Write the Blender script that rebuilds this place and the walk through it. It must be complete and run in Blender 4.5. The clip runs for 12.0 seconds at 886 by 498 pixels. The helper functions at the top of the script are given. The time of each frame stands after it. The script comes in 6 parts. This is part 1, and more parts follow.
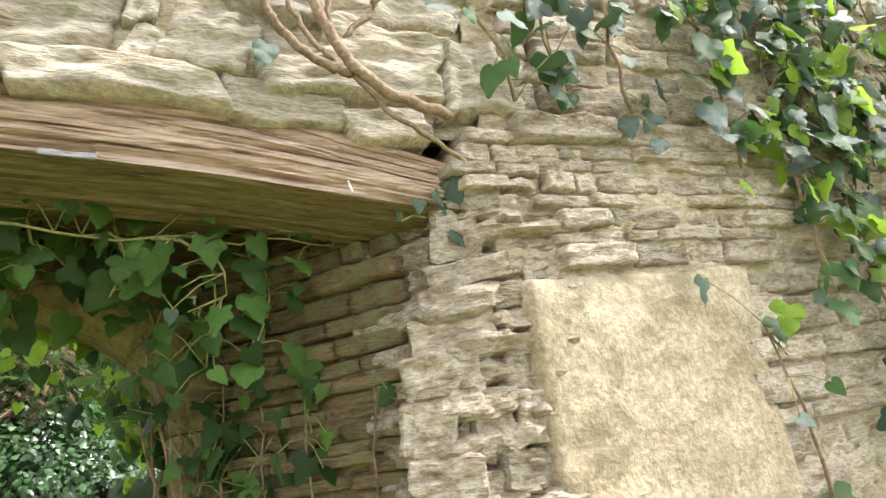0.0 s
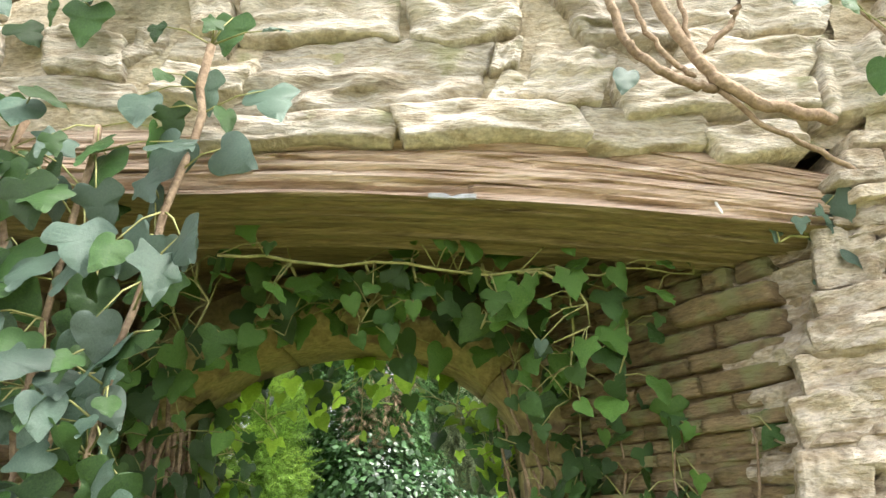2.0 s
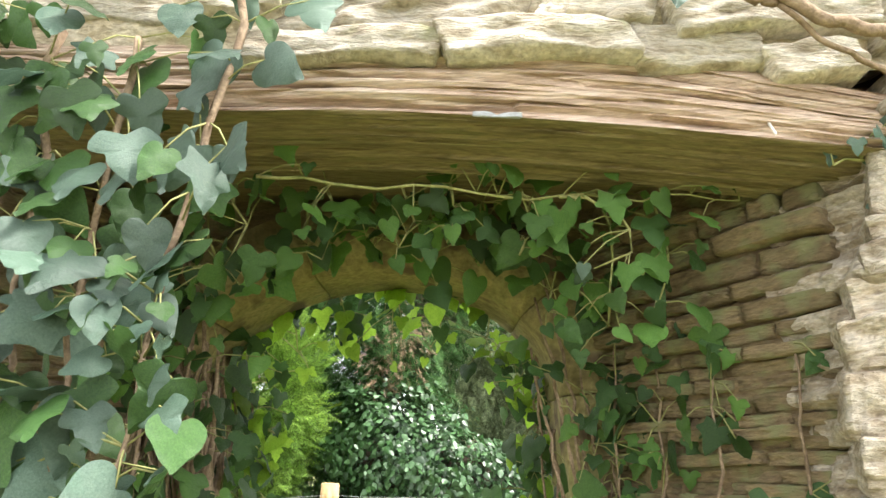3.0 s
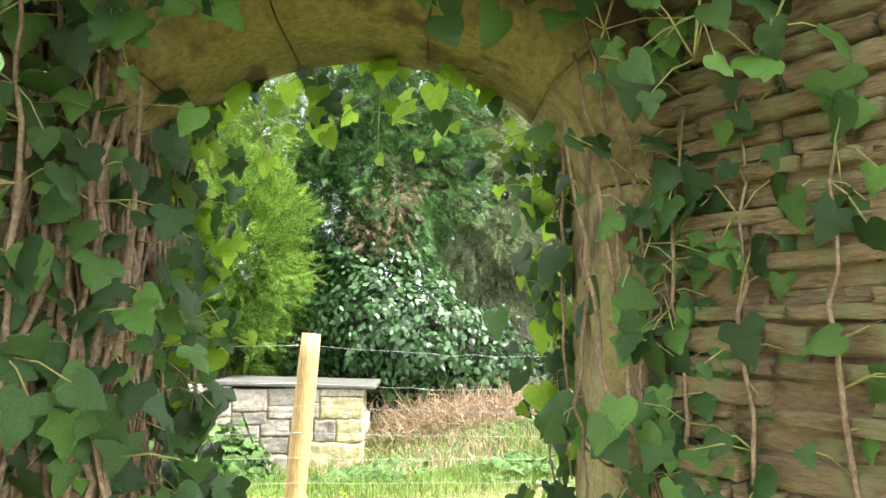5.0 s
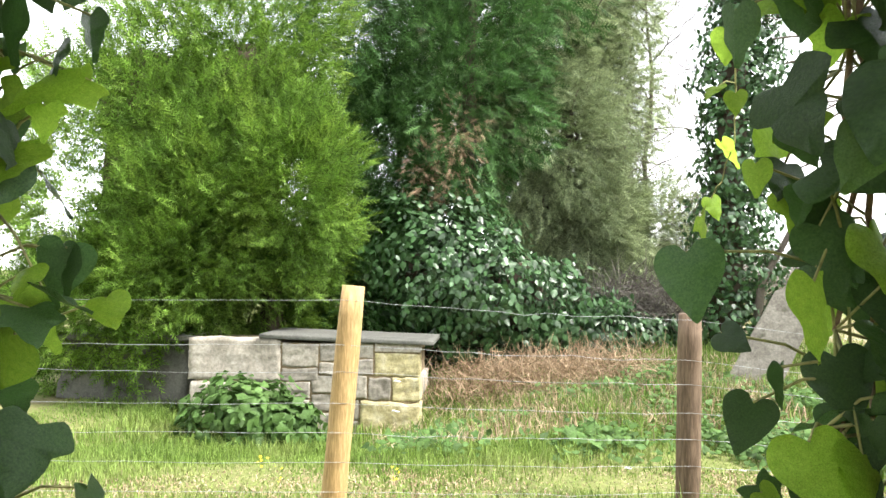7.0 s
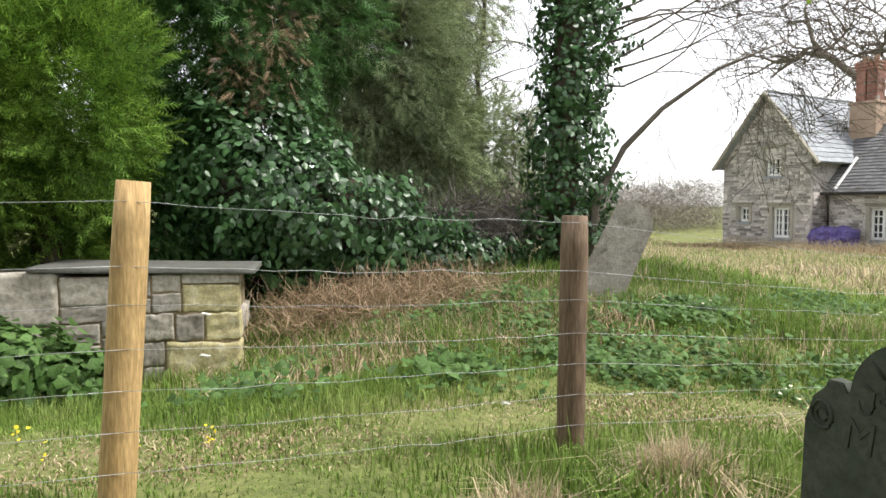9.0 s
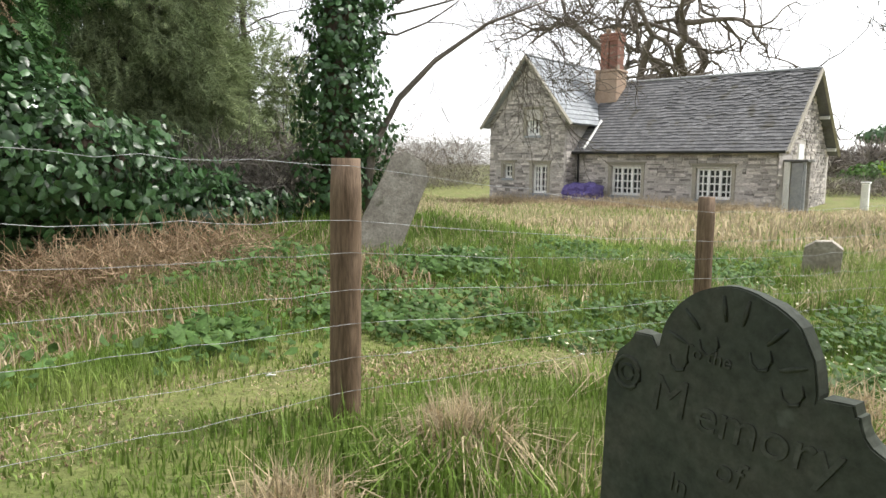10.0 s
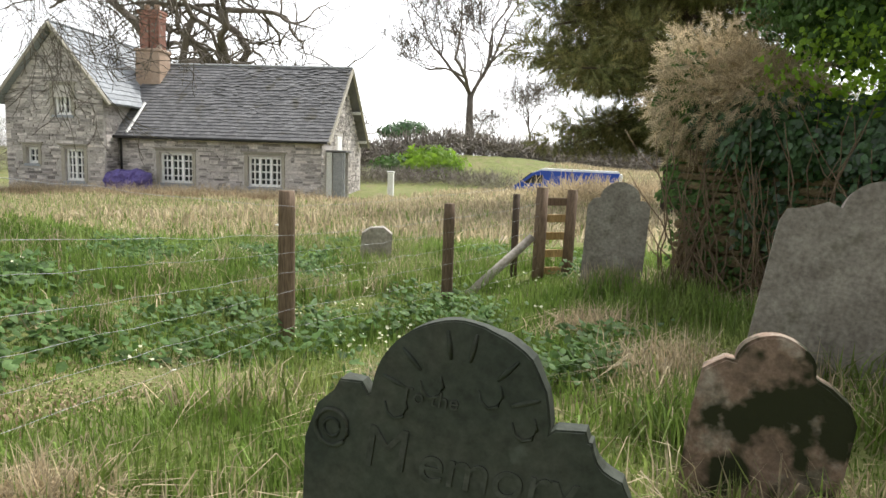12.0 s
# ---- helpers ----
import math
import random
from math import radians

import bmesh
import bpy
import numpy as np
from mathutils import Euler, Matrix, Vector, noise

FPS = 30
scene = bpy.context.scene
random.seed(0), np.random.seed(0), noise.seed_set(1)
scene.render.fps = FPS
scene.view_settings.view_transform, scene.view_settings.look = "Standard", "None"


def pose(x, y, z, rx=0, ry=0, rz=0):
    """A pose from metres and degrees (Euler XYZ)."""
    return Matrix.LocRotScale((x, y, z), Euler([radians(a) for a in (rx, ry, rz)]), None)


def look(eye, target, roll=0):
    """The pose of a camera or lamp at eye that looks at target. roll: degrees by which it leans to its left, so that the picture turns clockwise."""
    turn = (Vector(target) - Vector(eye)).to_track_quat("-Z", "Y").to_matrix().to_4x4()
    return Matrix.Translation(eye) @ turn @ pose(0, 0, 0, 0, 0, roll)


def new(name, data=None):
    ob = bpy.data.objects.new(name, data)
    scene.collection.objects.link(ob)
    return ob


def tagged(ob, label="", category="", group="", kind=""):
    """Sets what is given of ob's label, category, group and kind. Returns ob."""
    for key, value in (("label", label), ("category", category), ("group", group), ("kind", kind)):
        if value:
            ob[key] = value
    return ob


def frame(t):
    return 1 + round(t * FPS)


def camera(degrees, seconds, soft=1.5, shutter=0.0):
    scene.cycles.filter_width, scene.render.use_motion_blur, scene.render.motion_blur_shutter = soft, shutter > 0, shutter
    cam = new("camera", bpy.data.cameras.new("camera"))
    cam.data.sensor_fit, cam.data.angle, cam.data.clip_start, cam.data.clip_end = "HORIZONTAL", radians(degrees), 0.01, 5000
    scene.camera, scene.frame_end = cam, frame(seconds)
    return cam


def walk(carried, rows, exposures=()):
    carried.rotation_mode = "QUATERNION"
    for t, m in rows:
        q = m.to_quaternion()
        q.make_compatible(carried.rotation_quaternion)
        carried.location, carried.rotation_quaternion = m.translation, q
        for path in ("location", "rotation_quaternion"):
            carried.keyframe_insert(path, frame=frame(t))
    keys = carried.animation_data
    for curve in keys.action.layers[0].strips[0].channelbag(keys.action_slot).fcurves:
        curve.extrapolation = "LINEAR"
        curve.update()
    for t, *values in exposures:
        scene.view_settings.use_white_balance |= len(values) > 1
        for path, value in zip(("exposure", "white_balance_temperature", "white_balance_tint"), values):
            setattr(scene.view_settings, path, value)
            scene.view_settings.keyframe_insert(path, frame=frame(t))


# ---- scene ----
cam = camera(65.6, 12.0)
PATH = [
    (0, (0.271, -0.167, 1.603), (1.145, 1.562, 2.099), -8.3),
    (0.5, (0.247, -0.147, 1.599), (0.768, 1.677, 2.232), -6.3),
    (1, (0.225, -0.138, 1.603), (0.469, 1.722, 2.297), -4.6),
    (1.5, (0.201, -0.132, 1.605), (0.317, 1.735, 2.315), -3.7),
    (2, (0.18, -0.123, 1.601), (0.238, 1.752, 2.293), -3.2),
    (2.5, (0.164, -0.111, 1.589), (0.193, 1.787, 2.221), -2.6),
    (3, (0.136, -0.097, 1.566), (0.15, 1.823, 2.125), -2.2),
    (3.5, (0.078, -0.068, 1.531), (0.133, 1.878, 1.988), -2.2),
    (3.7, (0.05, -0.049, 1.513), (0.13, 1.903, 1.939), -2.4),
    (5.3, (0.157, 0.403, 1.454), (0.176, 2.395, 1.628), 0.7),
    (5.5, (0.179, 0.486, 1.46), (0.176, 2.48, 1.612), 0.7),
    (6, (0.17, 0.655, 1.446), (0.098, 2.65, 1.561), 0.8),
    (6.5, (0.12, 0.831, 1.456), (-0.018, 2.824, 1.54), 0.6),
    (6.7, (0.11, 0.895, 1.467), (-0.033, 2.888, 1.548), 0.7),
    (8.3, (-0.005, 1.637, 1.35), (0.041, 3.636, 1.304), 0.1),
    (8.5, (0.016, 1.681, 1.349), (0.138, 3.676, 1.278), 0.3),
    (9, (0.01, 1.85, 1.309), (0.383, 3.811, 1.185), -0.2),
    (9.5, (0.096, 2.047, 1.266), (0.744, 3.93, 1.105), 0.2),
    (10, (0.156, 2.16, 1.25), (1.122, 3.89, 1.004), 0.4),
    (10.5, (0.2, 2.233, 1.239), (1.467, 3.746, 0.935), 1.2),
    (11, (0.188, 2.337, 1.228), (1.738, 3.558, 0.915), 2.0),
    (11.5, (0.163, 2.419, 1.262), (1.892, 3.38, 0.972), 2.0),
    (12, (0.185, 2.442, 1.283), (1.99, 3.26, 1.023), 1.8),
]
walk(cam, [(t, look(eye, target, roll)) for t, eye, target, roll in PATH],
     [(0.0, 2.1), (2.0, 2.4), (3.0, 2.6), (3.7, 2.85), (5.3, 2.9), (6.7, 2.5), (8.3, 1.6), (9.0, 1.35), (10.0, 1.25), (12.0, 1.2)])

# ---- world and sun ----
world = bpy.data.worlds.new("overcast_sky")
scene.world = world
world.use_nodes = True
wn, wl = world.node_tree.nodes, world.node_tree.links
sky = wn.new("ShaderNodeTexSky")
sky.sky_type, sky.sun_disc = "NISHITA", False
sky.sun_elevation, sky.sun_rotation = radians(54), radians(108)
sky.air_density, sky.dust_density = 1.0, 0.6
grey = wn.new("ShaderNodeHueSaturation")
grey.inputs["Saturation"].default_value = 0.12
wl.new(sky.outputs[0], grey.inputs["Color"])
wl.new(grey.outputs[0], wn["Background"].inputs[0])
wn["Background"].inputs[1].default_value = 0.135
sun = new("sun", bpy.data.lights.new("sun", "SUN"))
sun.data.energy, sun.data.angle, sun.data.color = 2.1, radians(18), (1.0, 0.965, 0.91)
sun.matrix_world = look((0, 0, 30), (-0.559 * 30, 0.182 * 30, 30 - 0.809 * 30))


# ---- materials ----
def mat(name, cols, scale=8.0, rough=0.85, bump=0.4, stretch=(1, 1, 1), fine=60.0, jitter=0.12, metal=0.0, translucent=0.0, dist=0.01, spots=None, island=False, spec=0.3):
    m = bpy.data.materials.new(name)
    m.use_nodes = True
    n, l = m.node_tree.nodes, m.node_tree.links
    p = n["Principled BSDF"]
    tc, mp = n.new("ShaderNodeTexCoord"), n.new("ShaderNodeMapping")
    mp.inputs["Scale"].default_value = stretch
    l.new(tc.outputs["Object"], mp.inputs[0])
    info = n.new("ShaderNodeNewGeometry") if island else n.new("ShaderNodeObjectInfo")
    rnd = info.outputs["Random Per Island" if island else "Random"]
    big, small = n.new("ShaderNodeTexNoise"), n.new("ShaderNodeTexNoise")
    for t, s, d in ((big, scale, 6), (small, fine, 5)):
        t.noise_dimensions = "4D"
        t.inputs["Scale"].default_value, t.inputs["Detail"].default_value = s, d
        t.inputs["Roughness"].default_value = 0.65
        l.new(mp.outputs[0], t.inputs["Vector"])
        mul = n.new("ShaderNodeMath")
        mul.operation = "MULTIPLY"
        mul.inputs[1].default_value = 0.0 if island else 37.0
        l.new(rnd, mul.inputs[0])
        l.new(mul.outputs[0], t.inputs["W"])
    ramp = n.new("ShaderNodeValToRGB")
    e = ramp.color_ramp.elements
    for k, c in enumerate(cols):
        pos = 0.3 + 0.4 * k / max(1, len(cols) - 1)
        q = e[k] if k < 2 else e.new(pos)
        q.position, q.color = pos, (*c, 1)
    l.new(big.outputs[0], ramp.inputs[0])
    val = n.new("ShaderNodeMapRange")
    val.inputs["From Min"].default_value, val.inputs["From Max"].default_value = 0.3, 0.7
    val.inputs["To Min"].default_value, val.inputs["To Max"].default_value = 0.62, 1.3
    l.new(small.outputs[0], val.inputs[0])
    jit = n.new("ShaderNodeMapRange")
    jit.inputs["To Min"].default_value, jit.inputs["To Max"].default_value = 1 - jitter, 1 + jitter
    l.new(rnd, jit.inputs[0])
    both = n.new("ShaderNodeMath")
    both.operation = "MULTIPLY"
    l.new(val.outputs[0], both.inputs[0])
    l.new(jit.outputs[0], both.inputs[1])
    mix = n.new("ShaderNodeVectorMath")
    mix.operation = "SCALE"
    l.new(ramp.outputs[0], mix.inputs[0])
    l.new(both.outputs[0], mix.inputs["Scale"])
    colour = mix.outputs[0]
    if spots:
        sc, c, lo = spots
        sn = n.new("ShaderNodeTexNoise")
        sn.inputs["Scale"].default_value, sn.inputs["Detail"].default_value = sc, 4
        l.new(tc.outputs["Object"], sn.inputs["Vector"])
        sr = n.new("ShaderNodeMapRange")
        sr.inputs["From Min"].default_value, sr.inputs["From Max"].default_value = lo, lo + 0.09
        l.new(sn.outputs[0], sr.inputs[0])
        sm = n.new("ShaderNodeMix")
        sm.data_type = "RGBA"
        l.new(sr.outputs[0], sm.inputs["Factor"])
        l.new(colour, sm.inputs["A"])
        sm.inputs["B"].default_value = (*c, 1)
        colour = sm.outputs["Result"]
    l.new(colour, p.inputs["Base Color"])
    p.inputs["Roughness"].default_value, p.inputs["Metallic"].default_value = rough, metal
    p.inputs["Specular IOR Level"].default_value = spec
    if bump:
        add = n.new("ShaderNodeMath")
        add.operation = "MULTIPLY_ADD"
        add.inputs[1].default_value = 0.4
        l.new(small.outputs[0], add.inputs[0])
        l.new(big.outputs[0], add.inputs[2])
        b = n.new("ShaderNodeBump")
        b.inputs["Strength"].default_value, b.inputs["Distance"].default_value = bump, dist
        l.new(add.outputs[0], b.inputs["Height"])
        l.new(b.outputs[0], p.inputs["Normal"])
    if translucent:
        t, sh = n.new("ShaderNodeBsdfTranslucent"), n.new("ShaderNodeMixShader")
        l.new(colour, t.inputs[0])
        sh.inputs[0].default_value = translucent
        l.new(p.outputs[0], sh.inputs[1])
        l.new(t.outputs[0], sh.inputs[2])
        l.new(sh.outputs[0], n["Material Output"].inputs[0])
    return m


STONE = mat("layered_buff_stone", [(0.24, 0.19, 0.13), (0.47, 0.40, 0.30), (0.64, 0.585, 0.49), (0.42, 0.34, 0.23)], 16, 0.9, 1.0, (1, 1, 4.0), 70, 0.2, dist=0.02, spots=(11, (0.29, 0.28, 0.16), 0.60))
STONE_R = mat("pale_rubble_stone", [(0.20, 0.15, 0.10), (0.42, 0.34, 0.24), (0.60, 0.53, 0.43), (0.30, 0.24, 0.16)], 18, 0.92, 1.0, (1, 1, 2.4), 80, 0.25, dist=0.025, spots=(16, (0.72, 0.66, 0.62), 0.66))
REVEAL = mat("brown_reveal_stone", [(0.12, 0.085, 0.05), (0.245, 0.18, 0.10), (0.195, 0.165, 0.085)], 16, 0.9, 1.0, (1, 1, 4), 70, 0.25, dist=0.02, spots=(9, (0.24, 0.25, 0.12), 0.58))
MORTAR = mat("old_lime_mortar", [(0.20, 0.15, 0.09), (0.34, 0.27, 0.17)], 20, 0.95, 0.8, fine=90)
BED = mat("weathered_wall_bedding", [(0.26, 0.20, 0.12), (0.46, 0.38, 0.26), (0.58, 0.51, 0.39), (0.36, 0.30, 0.19)], 13, 0.95, 1.0, (1, 1, 2.2), 75, dist=0.016, spots=(10, (0.30, 0.29, 0.16), 0.60))
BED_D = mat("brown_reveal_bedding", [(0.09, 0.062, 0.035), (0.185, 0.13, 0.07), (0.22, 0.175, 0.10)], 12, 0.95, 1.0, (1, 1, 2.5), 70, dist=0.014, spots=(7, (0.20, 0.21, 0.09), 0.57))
PLASTER = mat("worn_lime_render", [(0.30, 0.24, 0.15), (0.47, 0.39, 0.27), (0.56, 0.49, 0.37)], 9, 0.92, 1.0, fine=85, dist=0.014, spots=(12, (0.30, 0.25, 0.16), 0.6))
DRESSED = mat("mossy_dressed_stone", [(0.15, 0.12, 0.05), (0.29, 0.24, 0.11), (0.22, 0.22, 0.09)], 11, 0.88, 0.9, fine=80, dist=0.010, spots=(9, (0.12, 0.085, 0.05), 0.56))
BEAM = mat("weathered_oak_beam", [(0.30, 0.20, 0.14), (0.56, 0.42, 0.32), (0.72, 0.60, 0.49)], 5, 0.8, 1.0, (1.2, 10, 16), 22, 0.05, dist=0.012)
# BEAM_D: darker, more olive oak; the soffit's shade is put into its colour
BEAM_D = mat("shaded_olive_oak", [(0.12, 0.09, 0.045), (0.27, 0.21, 0.11), (0.22, 0.20, 0.09)], 5, 0.85, 1.0, (1.3, 9, 12), 22, 0.05, dist=0.012)
IVY = mat("dark_ivy_leaf", [(0.028, 0.07, 0.02), (0.05, 0.11, 0.03), (0.075, 0.145, 0.04)], 30, 0.36, 0.35, fine=140, jitter=0.45, translucent=0.35, spec=0.4)
IVY_M = mat("mid_green_ivy_leaf", [(0.07, 0.16, 0.035), (0.11, 0.23, 0.05), (0.16, 0.28, 0.07)], 30, 0.38, 0.35, fine=140, jitter=0.45, translucent=0.45, spec=0.4)
IVY_P = mat("pale_ivy_leaf", [(0.045, 0.09, 0.06), (0.105, 0.16, 0.115)], 30, 0.40, 0.35, fine=140, jitter=0.35, translucent=0.2, spec=0.5)
# IVY_Y: colour brightened so the arch's fringe looks lit from behind
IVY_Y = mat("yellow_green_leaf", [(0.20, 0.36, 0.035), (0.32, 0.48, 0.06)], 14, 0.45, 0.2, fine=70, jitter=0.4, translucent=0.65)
IVY_B = mat("glossy_ivy_mass", [(0.03, 0.08, 0.025), (0.06, 0.135, 0.045), (0.10, 0.18, 0.08)], 3, 0.38, 0, jitter=0.55, translucent=0.3, island=True, spec=0.7)
STEM = mat("ivy_stem_bark", [(0.18, 0.12, 0.075), (0.33, 0.245, 0.165)], 30, 0.9, 0.6, fine=120)
STEM_G = mat("green_ivy_shoot", [(0.22, 0.24, 0.08), (0.34, 0.32, 0.14)], 30, 0.8, 0.3)
FROND = mat("bright_conifer_foliage", [(0.07, 0.145, 0.02), (0.14, 0.25, 0.035), (0.23, 0.35, 0.055)], 2.2, 0.7, 0, jitter=0.6, translucent=0.3, island=True)
FROND_D = mat("dark_conifer_foliage", [(0.045, 0.11, 0.028), (0.09, 0.19, 0.05)], 2, 0.7, 0, jitter=0.5, translucent=0.25, island=True)
FROND_G = mat("grey_green_conifer_foliage", [(0.16, 0.21, 0.10), (0.34, 0.40, 0.22), (0.22, 0.28, 0.13)], 1.5, 0.75, 0, jitter=0.5, translucent=0.35, island=True)
PINE = mat("olive_pine_foliage", [(0.09, 0.125, 0.04), (0.24, 0.20, 0.08)], 1, 0.8, 0, jitter=0.5, translucent=0.15, island=True)
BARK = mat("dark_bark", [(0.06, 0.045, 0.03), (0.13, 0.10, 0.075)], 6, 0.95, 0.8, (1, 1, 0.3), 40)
BARK_F = mat("grey_brown_bark", [(0.10, 0.085, 0.07), (0.17, 0.145, 0.12)], 3, 0.95, 0.3)
BRUSH = mat("bare_brushwood", [(0.17, 0.15, 0.13), (0.31, 0.275, 0.24)], 2, 0.95, 0, jitter=0.4, island=True)
SOIL = mat("turf_and_soil", [(0.11, 0.14, 0.04), (0.18, 0.20, 0.065), (0.24, 0.20, 0.11)], 1.6, 0.95, 1.0, fine=26, dist=0.06, spots=(1.7, (0.21, 0.165, 0.10), 0.60))
GRASS = mat("green_grass", [(0.11, 0.19, 0.035), (0.20, 0.30, 0.065), (0.33, 0.38, 0.13)], 0.9, 0.6, 0, jitter=0.45, translucent=0.4, island=True)
STRAW = mat("dead_grass", [(0.44, 0.35, 0.22), (0.66, 0.56, 0.39)], 0.9, 0.8, 0, jitter=0.4, translucent=0.35, island=True)
BRACKEN = mat("rusty_bracken", [(0.28, 0.19, 0.115), (0.47, 0.36, 0.24)], 2, 0.9, 0, jitter=0.4, translucent=0.25, island=True)
HERB = mat("broad_herb_leaves", [(0.07, 0.145, 0.035), (0.13, 0.225, 0.065)], 4, 0.6, 0, jitter=0.4, translucent=0.35, island=True)
PETAL = mat("pale_primrose_petals", [(0.70, 0.72, 0.45), (0.80, 0.80, 0.62)], 8, 0.7, 0, jitter=0.1, translucent=0.3, island=True)
YELLOW = mat("yellow_petals", [(0.75, 0.6, 0.03), (0.85, 0.7, 0.05)], 8, 0.6, 0, island=True)
POST_N = mat("new_pine_post", [(0.40, 0.26, 0.11), (0.55, 0.38, 0.18)], 5, 0.75, 0.4, (6, 6, 0.7), 20, dist=0.004)
POST_O = mat("weathered_fence_post", [(0.12, 0.08, 0.05), (0.23, 0.165, 0.115)], 5, 0.85, 0.6, (6, 6, 0.6), 20, dist=0.005)
WIRE = mat("galvanised_wire", [(0.35, 0.36, 0.37), (0.48, 0.49, 0.5)], 30, 0.5, 0, metal=0.4)
SLATE_H = mat("dark_green_slate", [(0.030, 0.040, 0.032), (0.055, 0.065, 0.050), (0.075, 0.078, 0.062)], 6, 0.75, 0.45, fine=50, dist=0.004, spots=(16, (0.10, 0.115, 0.095), 0.66))
# SLATE_L: slightly lighter than the slab, so the raised letters read
SLATE_L = mat("lighter_slate_lettering", [(0.045, 0.055, 0.043), (0.085, 0.09, 0.075)], 12, 0.75, 0.4, fine=60)
SLATE_G = mat("grey_slate_headstone", [(0.20, 0.18, 0.155), (0.30, 0.275, 0.235), (0.40, 0.37, 0.32)], 7, 0.85, 0.6, fine=50, spots=(4.2, (0.06, 0.065, 0.03), 0.60))
LICHEN = mat("lichened_headstone", [(0.16, 0.12, 0.09), (0.34, 0.24, 0.18), (0.55, 0.50, 0.42)], 9, 0.9, 0.8, fine=50, dist=0.012, spots=(7, (0.035, 0.04, 0.018), 0.435))
TOMB_Y = mat("yellow_lichened_tomb_stone", [(0.24, 0.21, 0.10), (0.42, 0.37, 0.20), (0.52, 0.48, 0.33)], 9, 0.92, 0.8, fine=45, jitter=0.15)
TOMB = mat("grey_tomb_stone", [(0.20, 0.18, 0.145), (0.33, 0.30, 0.25), (0.42, 0.39, 0.34)], 5, 0.9, 0.7, fine=30, jitter=0.2)
TOMB_D = mat("dark_slate_slab", [(0.10, 0.10, 0.09), (0.16, 0.16, 0.14)], 4, 0.8, 0.4)
H_STONE = mat("grey_house_rubble", [(0.16, 0.145, 0.12), (0.27, 0.245, 0.20), (0.36, 0.33, 0.28)], 3.0, 0.92, 0.6, (1, 1, 2.6), 14, 0.3, dist=0.03)
H_WALL = mat("house_wall_mortar", [(0.42, 0.39, 0.36), (0.53, 0.50, 0.465)], 3, 0.95, 0.4, fine=20)
H_SLATE = mat("grey_roof_slate", [(0.12, 0.12, 0.125), (0.19, 0.188, 0.19)], 1.5, 0.7, 0.3, jitter=0.22, fine=20, island=True, spots=(1.4, (0.10, 0.095, 0.08), 0.60))
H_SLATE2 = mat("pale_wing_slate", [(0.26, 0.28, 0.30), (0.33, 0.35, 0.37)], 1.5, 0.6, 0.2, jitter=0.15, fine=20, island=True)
BRICK = mat("red_chimney_brick", [(0.20, 0.095, 0.07), (0.31, 0.16, 0.12)], 6, 0.9, 0.4, fine=30, jitter=0.25, spots=(5, (0.24, 0.22, 0.18), 0.6))
BRICK_O = mat("orange_chimney_base", [(0.30, 0.21, 0.15), (0.42, 0.32, 0.24)], 4, 0.9, 0.4)
WHITE = mat("white_painted_wood", [(0.80, 0.80, 0.78), (0.86, 0.86, 0.84)], 6, 0.5, 0.05)
LEAD = mat("grey_lead_trim", [(0.30, 0.31, 0.32), (0.42, 0.43, 0.44)], 6, 0.6, 0.1)
IRON = mat("black_iron", [(0.02, 0.02, 0.02), (0.04, 0.04, 0.04)], 6, 0.5, 0.1)
TARP = mat("purple_blue_tarpaulin", [(0.09, 0.07, 0.22), (0.16, 0.13, 0.34)], 4, 0.5, 0.3)
BLUE = mat("blue_van_paint", [(0.02, 0.07, 0.42), (0.03, 0.09, 0.48)], 2, 0.3, 0)
VAN_W = mat("white_van_paint", [(0.70, 0.73, 0.76), (0.78, 0.80, 0.82)], 2, 0.35, 0)
RUBBER = mat("black_rubber", [(0.02, 0.02, 0.02), (0.03, 0.03, 0.03)], 9, 0.8, 0)
HILL = mat("hazy_far_hills", [(0.20, 0.21, 0.20), (0.26, 0.25, 0.22)], 0.02, 1, 0, jitter=0.02)
LENS = bpy.data.materials.new("window_glass")
LENS.use_nodes = True
LENS.node_tree.nodes["Principled BSDF"].inputs["Base Color"].default_value = (0.03, 0.035, 0.04, 1)
LENS.node_tree.nodes["Principled BSDF"].inputs["Roughness"].default_value = 0.06


# ---- builders ----
def mesh(name, verts, faces, m, smooth=True):
    me = bpy.data.meshes.new(name)
    me.from_pydata([tuple(map(float, v)) for v in verts], [], [tuple(f) for f in faces])
    me.materials.append(m)
    if smooth:
        me.polygons.foreach_set("use_smooth", [True] * len(me.polygons))
    me.update()
    return me


def big_mesh(name, verts, tris, m):
    """A large triangle mesh from arrays."""
    me = bpy.data.meshes.new(name)
    verts, tris = np.asarray(verts, np.float32), np.asarray(tris, np.int32)
    me.vertices.add(len(verts))
    me.vertices.foreach_set("co", verts.ravel())
    me.loops.add(tris.size)
    me.loops.foreach_set("vertex_index", tris.ravel())
    me.polygons.add(len(tris))
    me.polygons.foreach_set("loop_start", np.arange(0, tris.size, 3, dtype=np.int32))
    me.materials.append(m)
    me.update(calc_edges=True)
    me.validate()
    return me


def part(name, data, parent, label="", at=None):
    ob = new(name, data)
    ob.parent = parent
    if at is not None:
        ob.matrix_local = at
    if label:
        ob["label"] = label
    return ob


def thing(name, label, category, group="", kind="", at=None, data=None):
    ob = tagged(new(name, data), label, category, group, kind)
    if at is not None:
        ob.matrix_world = at
    return ob


